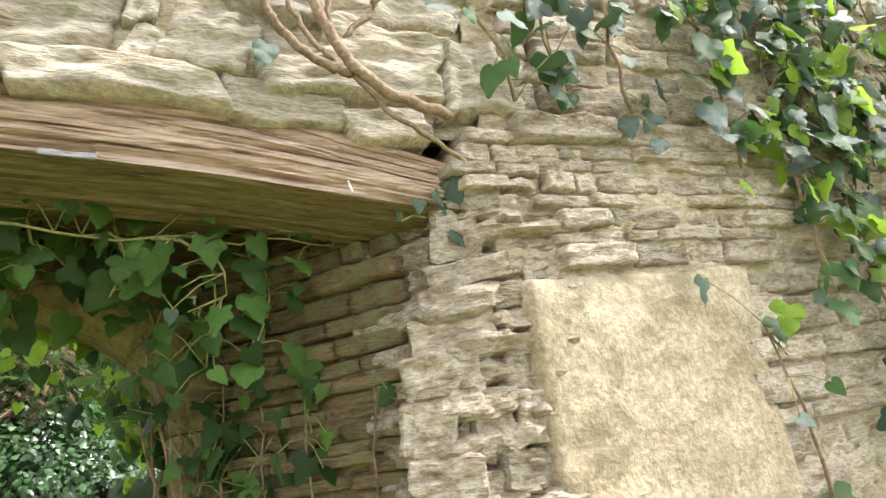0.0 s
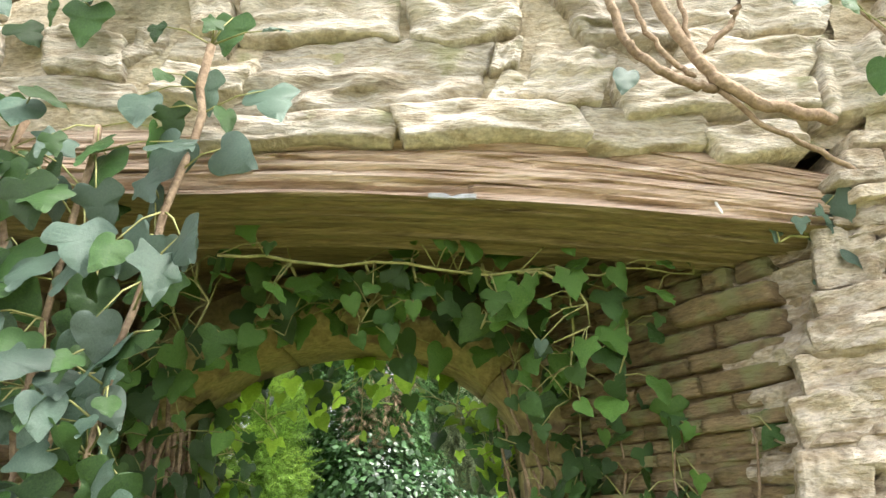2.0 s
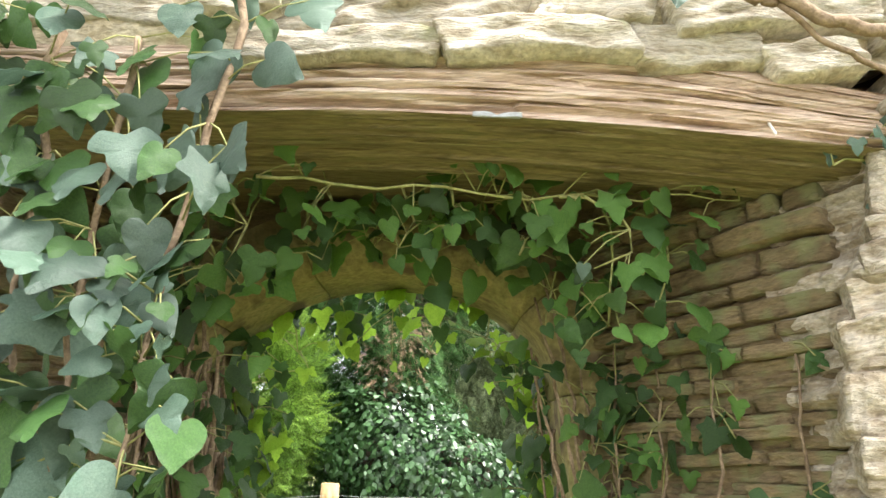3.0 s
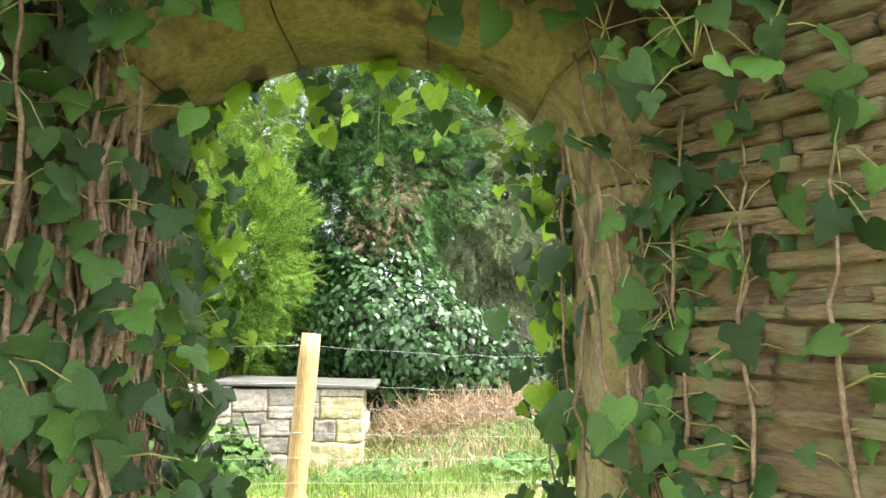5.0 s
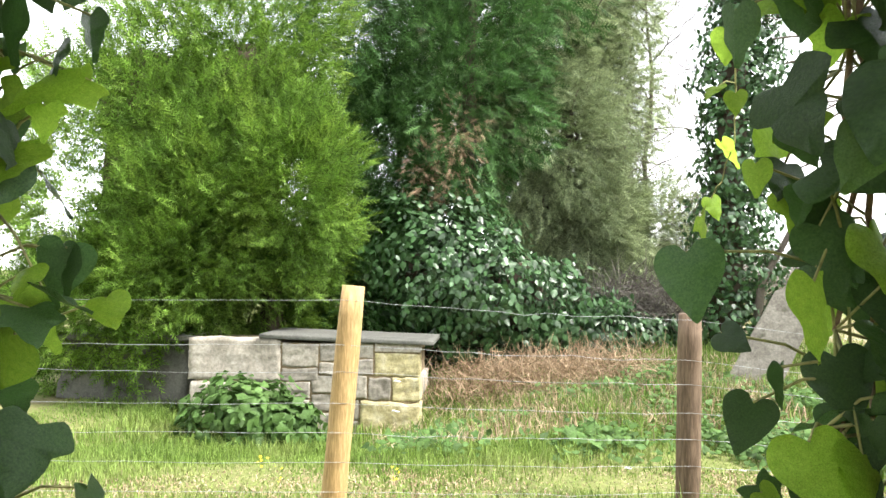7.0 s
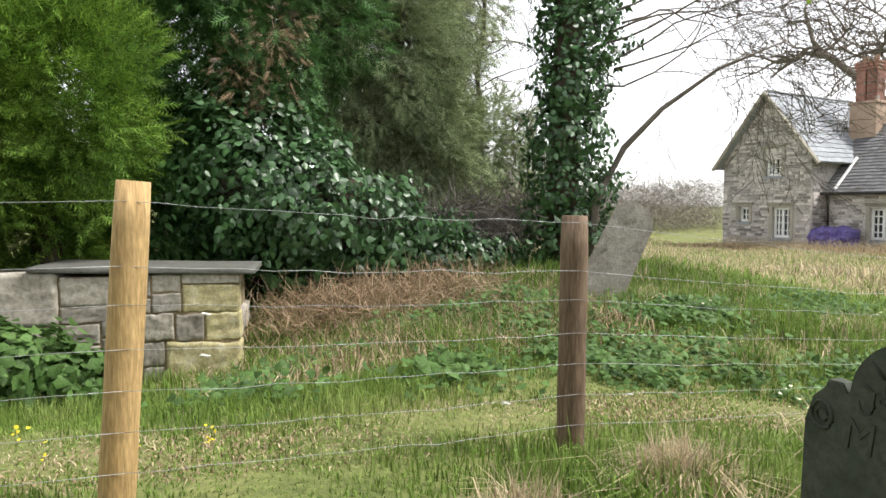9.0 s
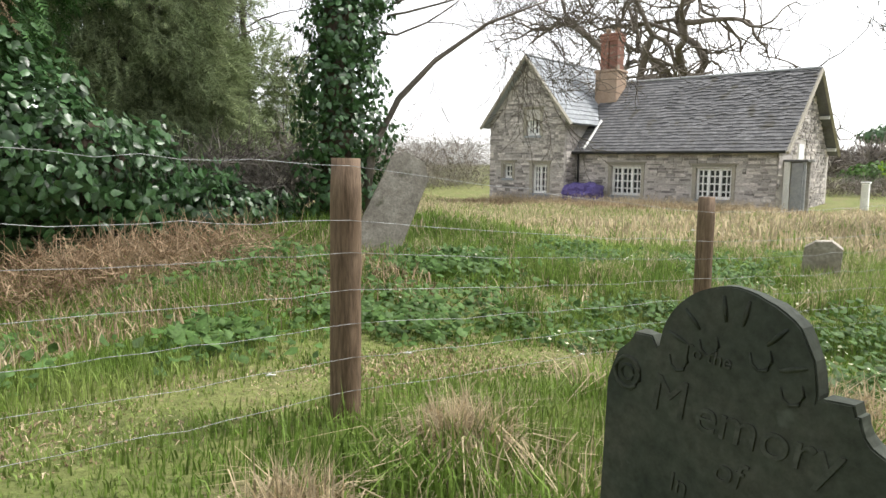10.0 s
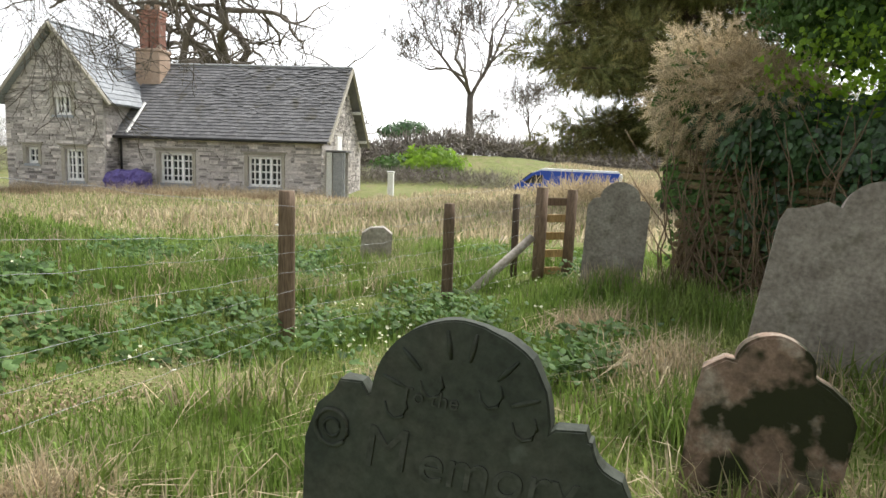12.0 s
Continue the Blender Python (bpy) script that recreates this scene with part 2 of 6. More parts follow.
def box(x0, x1, y0, y1, z0, z1):
    v = [(x, y, z) for x in (x0, x1) for y in (y0, y1) for z in (z0, z1)]
    f = [(0, 1, 3, 2), (4, 6, 7, 5), (0, 4, 5, 1), (2, 3, 7, 6), (0, 2, 6, 4), (1, 5, 7, 3)]
    return v, f


def bevelled(name, x0, x1, y0, y1, z0, z1, m, r=0.006):
    bm = bmesh.new()
    bmesh.ops.create_cube(bm, size=1)
    for v in bm.verts:
        v.co = ((x0 + x1) / 2 + v.co.x * (x1 - x0), (y0 + y1) / 2 + v.co.y * (y1 - y0), (z0 + z1) / 2 + v.co.z * (z1 - z0))
    bmesh.ops.bevel(bm, geom=bm.edges[:], offset=r, segments=1, affect="EDGES")
    me = bpy.data.meshes.new(name)
    bm.to_mesh(me)
    bm.free()
    me.materials.append(m)
    return me


def stone(name, w, h, d, m, seed, nx=10, nz=5, r=0.3, rough=0.1, lay=14, smooth=True):
    """A rough block: a subdivided box with rounded, broken edges and layered relief; its front faces -y."""
    ny = 3
    rng = np.random.RandomState(seed)
    off = Vector(rng.rand(3) * 50)
    idx, verts, faces = {}, [], []
    rad = r * min(w, h, d)

    def vert(i, j, k):
        if (i, j, k) in idx:
            return idx[i, j, k]
        p = Vector(((i / nx - 0.5) * w, (j / ny - 0.5) * d, (k / nz - 0.5) * h))
        inner = Vector([max(-a / 2 + rad, min(a / 2 - rad, c)) for a, c in zip((w, d, h), p)])
        q = p - inner
        if q.length > 1e-6:
            p = inner + q.normalized() * rad
        n = p.normalized()
        s = min(w, h)
        a = noise.noise(Vector((p.x * 5 / max(w, s), p.y * 4, p.z * 4 / h)) + off) * 0.7 + noise.noise(Vector((p.x * 9, p.y * 9, p.z * lay * 3)) + off) * 0.5 + noise.noise(p * 45 + off) * 0.3
        a += 0.35 * noise.noise(Vector((p.x * 14, 0, p.z * lay * 9)) + off)
        skew = noise.noise(Vector((p.x * 3 / w, 7, 0)) + off) * 0.10 * min(h, 0.12) if abs(k / nz - 0.5) > 0.2 else 0
        p = p + Vector((n.x * 0.6, -1 if j == 0 else n.y, n.z)) * a * rough * s + Vector((0, 0, skew))
        idx[i, j, k] = len(verts)
        verts.append(p)
        return idx[i, j, k]
    for i in range(nx):
        for k in range(nz):
            faces.append([vert(i, 0, k), vert(i + 1, 0, k), vert(i + 1, 0, k + 1), vert(i, 0, k + 1)])
    for i in range(nx):
        for j in range(ny):
            faces.append([vert(i, j, 0), vert(i, j + 1, 0), vert(i + 1, j + 1, 0), vert(i + 1, j, 0)])
            faces.append([vert(i, j, nz), vert(i + 1, j, nz), vert(i + 1, j + 1, nz), vert(i, j + 1, nz)])
    for k in range(nz):
        for j in range(ny):
            faces.append([vert(0, j, k), vert(0, j, k + 1), vert(0, j + 1, k + 1), vert(0, j + 1, k)])
            faces.append([vert(nx, j, k), vert(nx, j + 1, k), vert(nx, j + 1, k + 1), vert(nx, j, k + 1)])
    return mesh(name, verts, faces, m, smooth)


def tube(points, radii, sides=6, verts=None, faces=None):
    """A tapered tube along points; adds to verts and faces."""
    verts, faces = ([], []) if verts is None else (verts, faces)
    base = len(verts)
    pts = [Vector(p) for p in points]
    for i, p in enumerate(pts):
        d = (pts[min(i + 1, len(pts) - 1)] - pts[max(i - 1, 0)]).normalized()
        a = d.cross(Vector((0.31, 0.2, 0.93)) if abs(d.z) < 0.9 else Vector((1, 0, 0))).normalized()
        b = d.cross(a)
        for k in range(sides):
            t = 2 * math.pi * k / sides
            verts.append(p + (a * math.cos(t) + b * math.sin(t)) * radii[i])
    for i in range(len(pts) - 1):
        for k in range(sides):
            k2 = (k + 1) % sides
            faces.append((base + i * sides + k, base + i * sides + k2, base + (i + 1) * sides + k2, base + (i + 1) * sides + k))
    faces.append([base + k for k in range(sides)][::-1])
    faces.append([base + (len(pts) - 1) * sides + k for k in range(sides)])
    return verts, faces


def wiggle(a, b, n, amp, rng, sag=0.0):
    a, b = Vector(a), Vector(b)
    out = []
    for i in range(n + 1):
        t = i / n
        s = math.sin(math.pi * t)
        out.append(a.lerp(b, t) + Vector(rng.normal(0, amp, 3)) * min(1, s * 2) - Vector((0, 0, sag * s)))
    return out


# ---- ground ----
KNOTS = [(1.1, 4.6, .25), (-.65, 4.2, .28), (3.7, 5.1, .06), (5.0, 4.6, .13), (5.9, 3.4, .30), (6.6, 6.1, .10), (-1.5, 7.7, -.16), (2.9, 7.9, .36),
         (3.0, 10, .6), (0, 10, .3), (0, 1.9, .1), (2.2, 2.3, .34), (3.6, 2.1, .36), (1.2, 2.9, .2), (16, 25, -.3), (22, 16, -.3), (9, 9, -.05), (12, 16, -.2),
         (20, 5, -.1), (45, 21, 1.6), (70, 0, 1.5), (30, 60, 0.5), (-20, 30, .5), (-20, -20, .1), (60, 60, 1.5), (30, 10, .1), (0, -1.5, .05), (33, 10.9, -1.0), (27, 9.2, -.05), (36, 19, .1)]


def ground(x, y):
    x, y = np.asarray(x, float), np.asarray(y, float)
    num, den = 0, 0
    for a, b, c in KNOTS:
        w = 1 / ((x - a) ** 2 + (y - b) ** 2 + 0.15) ** 1.6
        num, den = num + w * c, den + w
    return num / den


def gz(x, y):
    return float(ground(x, y))


g_ax = np.array([math.copysign(abs(i / 100) ** 3.2 * 900 + abs(i) * 0.075, i) for i in range(-100, 101)])
GX, GY = np.meshgrid(g_ax + 3, g_ax + 5)
GZ = ground(GX, GY) + 0.012 * np.sin(GX * 3.1 + np.sin(GY * 2.3)) * np.cos(GY * 3.7)
N = len(g_ax)
ii = (np.arange(N - 1)[:, None] * N + np.arange(N - 1)[None, :]).ravel()
tris = np.concatenate([np.stack([ii, ii + 1, ii + N + 1], 1), np.stack([ii, ii + N + 1, ii + N], 1)])
thing("ground", "rough churchyard turf and meadow ground with worn soil", "ground", kind="structure", data=big_mesh("ground", np.stack([GX.ravel(), GY.ravel(), GZ.ravel()], 1), tris, SOIL))


def blades(name, xy, height, width, m, label, seed, bend=0.5, category="grass"):
    """Many curved grass blades in one mesh."""
    rng = np.random.RandomState(seed)
    n = len(xy)
    z = ground(xy[:, 0], xy[:, 1]) - 0.01
    h = height * rng.uniform(0.5, 1.2, n) if np.isscalar(height) else height * rng.uniform(0.6, 1.2, n)
    a, b = rng.uniform(0, 6.283, n), rng.uniform(0, 6.283, n)
    lean = h * np.abs(rng.normal(0, bend, n))
    d = np.stack([np.cos(a), np.sin(a), np.zeros(n)], 1)
    s = np.stack([np.cos(b), np.sin(b), np.zeros(n)], 1) * (width * rng.uniform(0.6, 1.3, n))[:, None]
    p0 = np.stack([xy[:, 0], xy[:, 1], z], 1)
    up = np.array([0, 0, 1.0])
    p1 = p0 + d * (lean * 0.3)[:, None] + up * (h * 0.6)[:, None]
    p2 = p0 + d * lean[:, None] + up * (np.sqrt(np.maximum(h * h - lean * lean * 0.8, (0.2 * h) ** 2)))[:, None]
    v = np.stack([p0 - s, p0 + s, p1 - s * 0.8, p1 + s * 0.8, p2], 1).reshape(-1, 3)
    o = (np.arange(n) * 5)[:, None, None]
    t = (np.array([[0, 1, 3], [0, 3, 2], [2, 3, 4]])[None] + o).reshape(-1, 3)
    return thing(name, label, category, kind="stuff", data=big_mesh(name, v, t, m))


# ---- ruined wall with the doorway ----
def prism(pts, z0, z1):
    n = len(pts)
    v = [(x, y, z0) for x, y in pts] + [(x, y, z1) for x, y in pts]
    f = [tuple(range(n))[::-1], tuple(range(n, 2 * n))] + [(i, (i + 1) % n, n + (i + 1) % n, n + i) for i in range(n)]
    return v, f


wall = thing("wall_north", "ruined rubble stone wall, layered buff stones with lime mortar", "wall", kind="structure")
part("core_right", mesh("core_right", *prism([(0.80, 0.80), (5.0, 0.80), (5.0, 1.54), (0.47, 1.54), (0.47, 1.27)], -0.4, 2.04), MORTAR, False), wall)
part("core_left", mesh("core_left", *prism([(-6.0, 0.80), (-0.62, 0.80), (-0.47, 1.27), (-0.47, 1.54), (-6.0, 1.54)], -0.4, 2.04), MORTAR, False), wall)
part("core_top", mesh("core_top", *box(-6.0, 5.0, 0.815, 1.54, 2.15, 2.75), MORTAR, False), wall)
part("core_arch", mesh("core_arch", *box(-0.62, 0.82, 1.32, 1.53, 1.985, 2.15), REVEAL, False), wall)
# unseen walls, added only to hold back skylight from the doorway wall
for nm, a in (("wall_west", (-3.7, -3.4, -4, .795, -.4, 1.2)), ("wall_east", (3.2, 3.5, -4, .795, -.4, 1.3)), ("wall_south", (-3.7, 3.5, -4.3, -4, -.4, 1.1))):
    thing(nm, "plain unseen wall added to limit skylight on the doorway wall", "wall", kind="structure", data=mesh(nm, *box(*a), MORTAR, False))

# stones that show above the beam: x0, x1, z0, z1
SHOWN = [(-.084, .292, 2.140, 2.267), (-.087, .166, 2.270, 2.372), (-.165, -.090, 2.285, 2.368), (-.185, -.093, 2.246, 2.288), (-.205, -.099, 2.229, 2.249),
         (-.202, -.062, 2.176, 2.230), (-.254, -.187, 2.252, 2.319), (-.133, .154, 2.094, 2.142), (.146, .425, 2.088, 2.143), (.291, .345, 2.139, 2.203),
         (.342, .477, 2.142, 2.240), (.169, .353, 2.257, 2.363), (.421, .605, 2.066, 2.137), (.601, .743, 2.046, 2.098), (.474, .774, 2.115, 2.170),
         (.480, .570, 2.168, 2.245), (.573, .791, 2.168, 2.254), (.412, .583, 2.239, 2.342), (.589, .852, 2.254, 2.354), (.295, .345, 2.204, 2.255),
         (.779, .931, 2.096, 2.230), (-.442, -.236, 2.174, 2.224), (-.380, -.252, 2.222, 2.303)]
for k, (x0, x1, z0, z1) in enumerate(SHOWN):
    w, h = x1 - x0 - 0.004, z1 - z0 - 0.002
    big = w > 0.2
    me = stone("stone", w, h, 0.14, STONE, 40 + k, 40 if big else 20, 18 if h > 0.06 else 10, 0.12, 0.17)
    taper, shear = random.uniform(-.3, .3), random.uniform(-.55, .55)
    for q in me.vertices:
        f0 = q.co.x / w
        q.co.z *= 1.02 - taper * f0
        q.co.x += shear * q.co.z
        q.co.z += .006 * math.sin(f0 * 5 + k)
    part("stone", me, wall, at=pose((x0 + x1) / 2, 0.822 - 0.010 * (k % 3) + (0.02 if h < 0.03 else 0), (z0 + z1) / 2, 0, random.uniform(-2, 2) + 2.5, 0))


def courses(x0, x1, z0, z1, y, m, seed, hmin=0.05, hmax=0.11, wmin=0.1, wmax=0.3, turn=0.0, origin=None, rough=0.12):
    """Rubble courses over a rectangle of a wall's face; turn and origin lay it along another plan line."""
    rng = np.random.RandomState(seed)
    z, k = z0, 0
    while z < z1 - 0.02:
        h = min(rng.uniform(hmin, hmax), z1 - z)
        x = x0 - rng.uniform(0, 0.05)
        while x < x1 - 0.03:
            w = rng.uniform(wmin, wmax)
            w = w if x + w < x1 - 0.05 else x1 - x
            me = stone("stone", w - 0.006, max(0.02, h - 0.005), 0.13, m, seed * 100 + k, 14, 7, 0.2, rough)
            loc = Vector((x + w / 2, y + rng.uniform(-0.012, 0.012), z + h / 2))
            if origin:
                loc = Vector((origin[0], origin[1], 0)) + Matrix.Rotation(radians(turn), 3, "Z") @ loc
            part("stone", me, wall, at=pose(*loc, 0, rng.uniform(-2, 2), turn))
            x += w
            k += 1
        z += h


def bedding(x0, x1, z0, z1, y, m, seed, amp=0.014, turn=0.0, origin=None, cell=0.011):
    """Weathered mortar that half buries the stones: a layered, pitted skin over a rectangle of a wall's face."""
    nx, nz = int((x1 - x0) / cell), int((z1 - z0) / cell)
    rot = Matrix.Rotation(radians(turn), 3, "Z")
    base = Vector((origin[0], origin[1], 0)) if origin else Vector((0, 0, 0))
    v = []
    for k in range(nz + 1):
        for i in range(nx + 1):
            x, z = x0 + (x1 - x0) * i / nx, z0 + (z1 - z0) * k / nz
            d = 0.9 * noise.noise(Vector((x * 7, seed, z * 13))) + 0.7 * noise.noise(Vector((x * 11, seed + 5, z * 46))) + 0.45 * noise.noise(Vector((x * 38, seed, z * 70)))
            edge = min(1, 6 * min(i / nx, 1 - i / nx, k / nz, 1 - k / nz))
            v.append(base + rot @ Vector((x, y - amp * d + 0.03 * (1 - edge), z)))
    f = [(k * (nx + 1) + i, k * (nx + 1) + i + 1, (k + 1) * (nx + 1) + i + 1, (k + 1) * (nx + 1) + i) for k in range(nz) for i in range(nx)]
    part("bedding_mortar", mesh("bedding_mortar", v, f, m), wall)


courses(-0.26, 0.86, 2.375, 2.62, 0.79, STONE, 3, 0.03, 0.09)
courses(-1.6, -0.45, 2.17, 2.62, 0.79, STONE, 4, 0.03, 0.09)
courses(0.93, 2.6, 2.02, 2.75, 0.79, STONE_R, 5, 0.018, 0.065, 0.05, 0.24, rough=0.2)
courses(0.80, 0.93, 1.96, 2.09, 0.80, STONE_R, 16, 0.02, 0.045, 0.05, 0.12)
bedding(-0.6, 0.95, 2.07, 2.7, 0.762, BED, 1, 0.012)
bedding(0.84, 2.3, 1.70, 2.72, 0.733, BED, 2, 0.016)
# pier at the doorway's right: a broken, bulging corner
rng_p = np.random.RandomState(61)
z = 0.98
while z < 1.95:
    h = rng_p.uniform(0.028, 0.085)
    x = 0.655 + 0.13 * max(0, (z - 1.55) / 0.4) ** 1.3
    for j in range(4):
        w = rng_p.uniform(0.06, 0.15)
        me = stone("stone", w, h * rng_p.uniform(1.0, 1.3), 0.17, STONE_R, int(z * 700) + j, 16, 10, 0.14, 0.2, 12, False)
        part("stone", me, wall, at=pose(x + 0.015 + w / 2, 0.856 - 0.03 * rng_p.rand(), z + h / 2, 0, rng_p.uniform(-7, 7), -25 if j == 0 else rng_p.uniform(-6, 6)))
        x += w * 0.93
    z += h
NS, NZ = 70, 150
verts = []
for k in range(NZ + 1):
    z = 0.96 + 1.03 * k / NZ
    off = 0.13 * max(0, (z - 1.55) / 0.4) ** 1.3
    line = [Vector((0.66, 0.96, z)), Vector((0.66 + off * .7, 0.88, z)), Vector((0.665 + off, 0.795, z)), Vector((0.73 + off * .8, 0.752, z)), Vector((0.86 + off * .3, 0.742, z)), Vector((1.02, 0.752, z))]
    for i in range(NS + 1):
        q = i / NS * 5
        e = min(4, int(q))
        p = line[e].lerp(line[e + 1], q - e)
        out = Vector((-1, -.5, 0)) if e < 2 else Vector((-.6, -.8, 0)) if e < 3 else Vector((0, -1, 0))
        d = .9 * noise.noise(Vector((p.x * 9 + p.y * 6, 3, z * 9))) + .8 * noise.noise(Vector((p.x * 10 + p.y * 8, 8, z * 34))) + .5 * noise.noise(Vector((p.x * 40, p.y * 40, z * 60)))
        d += 1.3 * max(0, noise.noise(Vector((p.x * 6, 12, z * 17)))) - 1.6 * max(0, .18 - abs(noise.noise(Vector((p.x * 7 + p.y * 4, 20, z * 22))))) / .18
        verts.append(p + out.normalized() * .027 * d)
part("bedding_mortar", mesh("bedding_mortar", verts, [(k * (NS + 1) + i, k * (NS + 1) + i + 1, (k + 1) * (NS + 1) + i + 1, (k + 1) * (NS + 1) + i) for k in range(NZ) for i in range(NS)], STONE_R, False), wall)
courses(0.95, 2.6, 1.82, 2.02, 0.79, STONE_R, 6, 0.018, 0.05, 0.05, 0.18, rough=0.2)
courses(1.34, 2.6, 0.9, 1.82, 0.80, STONE_R, 7, 0.03, 0.08, 0.07, 0.26, rough=0.18)
bedding(1.28, 2.3, 0.9, 1.80, 0.742, BED, 4, 0.016)
part("render_patch", stone("render_patch", 0.50, 1.0, 0.1, PLASTER, 77, 50, 90, 0.2, 0.02, 5), wall, "worn buff lime render patch", pose(1.11, 0.775, 1.315))
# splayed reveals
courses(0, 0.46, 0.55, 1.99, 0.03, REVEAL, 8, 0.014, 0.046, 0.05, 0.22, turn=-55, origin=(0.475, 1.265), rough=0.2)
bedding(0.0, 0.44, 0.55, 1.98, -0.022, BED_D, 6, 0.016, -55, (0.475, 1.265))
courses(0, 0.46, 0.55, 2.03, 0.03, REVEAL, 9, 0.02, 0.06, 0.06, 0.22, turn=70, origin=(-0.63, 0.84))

# arched doorway surround of dressed blocks, chamfered towards the room
AX, AW, SPR, RISE = -0.006, 0.378, 1.66, 0.275


def arch_at(a, grow):
    return AX + (AW + grow) * math.cos(a), SPR + (RISE + grow) * math.sin(a)


def arch_block(a0, a1, n=9):
    rows = []
    for i in range(n + 1):
        a = a0 + (a1 - a0) * i / n
        (xi, zi), (xm, zm), (xo, zo) = arch_at(a, 0), arch_at(a, 0.035), arch_at(a, 0.135)
        rows.append([(xi, 1.52, zi), (xi, 1.30, zi), (xm, 1.262, zm), (xo, 1.258, zo), (xo, 1.52, zo)])
    v = [p for r in rows for p in r]
    f = [(i * 5 + k, i * 5 + (k + 1) % 5, (i + 1) * 5 + (k + 1) % 5, (i + 1) * 5 + k) for i in range(n) for k in range(5)]
    return mesh("arch_stone", v, f + [(4, 3, 2, 1, 0), tuple(n * 5 + k for k in range(5))], DRESSED)


door = thing("door_1", "narrow arched doorway surround of mossy dressed stone", "doorway", kind="structure")
for k in range(5):
    part("arch_stone", arch_block(math.pi * k / 5 + 0.004, math.pi * (k + 1) / 5 - 0.004), door)
for side in (1, -1):
    for z0, z1 in ((-0.1, 0.42), (0.425, 0.86), (0.865, 1.25), (1.255, 1.657)):
        x0, xm, x1 = AX + side * AW, AX + side * (AW + 0.035), AX + side * (AW + 0.135)
        p = [(x0, 1.52), (x0, 1.30), (xm, 1.262), (x1, 1.258), (x1, 1.52)]
        part("jamb_stone", mesh("jamb_stone", *prism(p if side < 0 else p[::-1], z0, z1), DRESSED, False), door)

# the oak lintel: bowed, waned at its right end, with drying cracks
rng = np.random.RandomState(5)
verts, faces = [], []
NXB, ring = 260, 144
for i in range(NXB + 1):
    x = -1.25 + 2.28 * i / NXB
    zb = 2.028 - 0.088 * x + 0.012 * math.sin(x * 5) * (1 if x < 0 else .5) - 0.01 * max(0, x - 0.5) - .022 * max(0, x)
    hh = 0.102 + 0.012 * math.sin(x * 4 + 1) - max(0, x - 0.45) * 0.075 + .022 * max(0, x)
    for k in range(ring):
        t = k / ring * 4
        e, u = int(t), t - int(t)
        y, z = [(0, 1 - u), (u, 0), (1, u), (1 - u, 1)][e]
        p = Vector((x, 0.772 + 0.175 * y + (0.012 if e == 0 and u > 0.85 else 0), zb + hh * z))
        crack = 0.0
        if e == 0:
            line = 0.62 + 0.10 * math.sin(x * 3.1)
            crack = 0.012 * math.exp(-((z - line) / 0.045) ** 2) * (1 if noise.noise(Vector((x * 2, 3, 1))) > -0.15 else 0.1)
            crack += 0.014 * math.exp(-((z - 0.16) / 0.05) ** 2) * (1 if x < 0.25 else 0.2)
            crack -= 0.004 * math.sin(min(1, max(0, z)) * math.pi)
            for q, (zl, dep, x0, x1) in enumerate(((0.80, .010, -1.2, .35), (0.47, .009, -.3, .62), (0.33, .012, -1.2, .18), (0.70, .008, .35, 1.0), (0.22, .009, .3, .95), (0.55, .006, .55, 1.0))):
                if x0 < x < x1:
                    zz = zl + .05 * noise.noise(Vector((x * 4, q * 7, 0))) + .02 * noise.noise(Vector((x * 19, q * 3, 2)))
                    crack += dep * math.exp(-((z - zz) / .022) ** 2) * min(1, (x - x0) * 8, (x1 - x) * 8)
        d = noise.noise(Vector((x * 2.5, y * 9, z * 9))) * 0.006 + noise.noise(Vector((x * 5, y * 18, z * 22))) * 0.004 + noise.noise(Vector((x * 9, y * 40, z * 55))) * 0.0022
        d += 0.006 * max(0, 0.12 - abs(noise.noise(Vector((x * 2.2, y * 5, z * 6.5 + 4))))) / 0.12 * (1 if e == 0 else 0.5)
        p += Vector((0, crack + d, d * 0.7 - (0.018 * y if e in (1, 2) and z < 0.5 else 0)))
        verts.append(p)
for i in range(NXB):
    for k in range(ring):
        faces.append((i * ring + k, i * ring + (k + 1) % ring, (i + 1) * ring + (k + 1) % ring, (i + 1) * ring + k))
faces += [tuple(range(ring))[::-1], tuple(NXB * ring + k for k in range(ring))]
lintel = thing("lintel_beam", "bleached weathered oak lintel beam with long cracks, set over the doorway", "beam", kind="structure")
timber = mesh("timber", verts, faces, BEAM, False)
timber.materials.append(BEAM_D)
# underside faces take the darker oak, so their shade is painted in
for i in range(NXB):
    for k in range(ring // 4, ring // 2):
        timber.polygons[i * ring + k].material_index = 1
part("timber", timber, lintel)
v, f = tube([(0.602, 0.774, 1.985), (0.604, 0.764, 1.963)], [0.0022, 0.0016], 5)
part("nail", mesh("nail", v, f, WHITE), lintel, "pale bent nail")
web = stone("fungus", 0.07, 0.009, 0.008, LEAD, 9, 14, 5, 0.4, 0.6)
part("fungus", web, lintel, "greyish white fungus patch in a crack", pose(0.225, 0.770, 2.010, 0, 5, 0))
inner = thing("inner_lintel", "dark olive oak boards lining the doorway soffit, shade put into the colour", "beam", kind="structure")
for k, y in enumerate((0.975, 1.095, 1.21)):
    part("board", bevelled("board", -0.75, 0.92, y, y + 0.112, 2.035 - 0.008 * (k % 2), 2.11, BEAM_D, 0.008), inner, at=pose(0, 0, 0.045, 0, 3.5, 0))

# ---- fence ----
fence = thing("fence", "stock fence of galvanised wires strung on round timber posts", "fence")


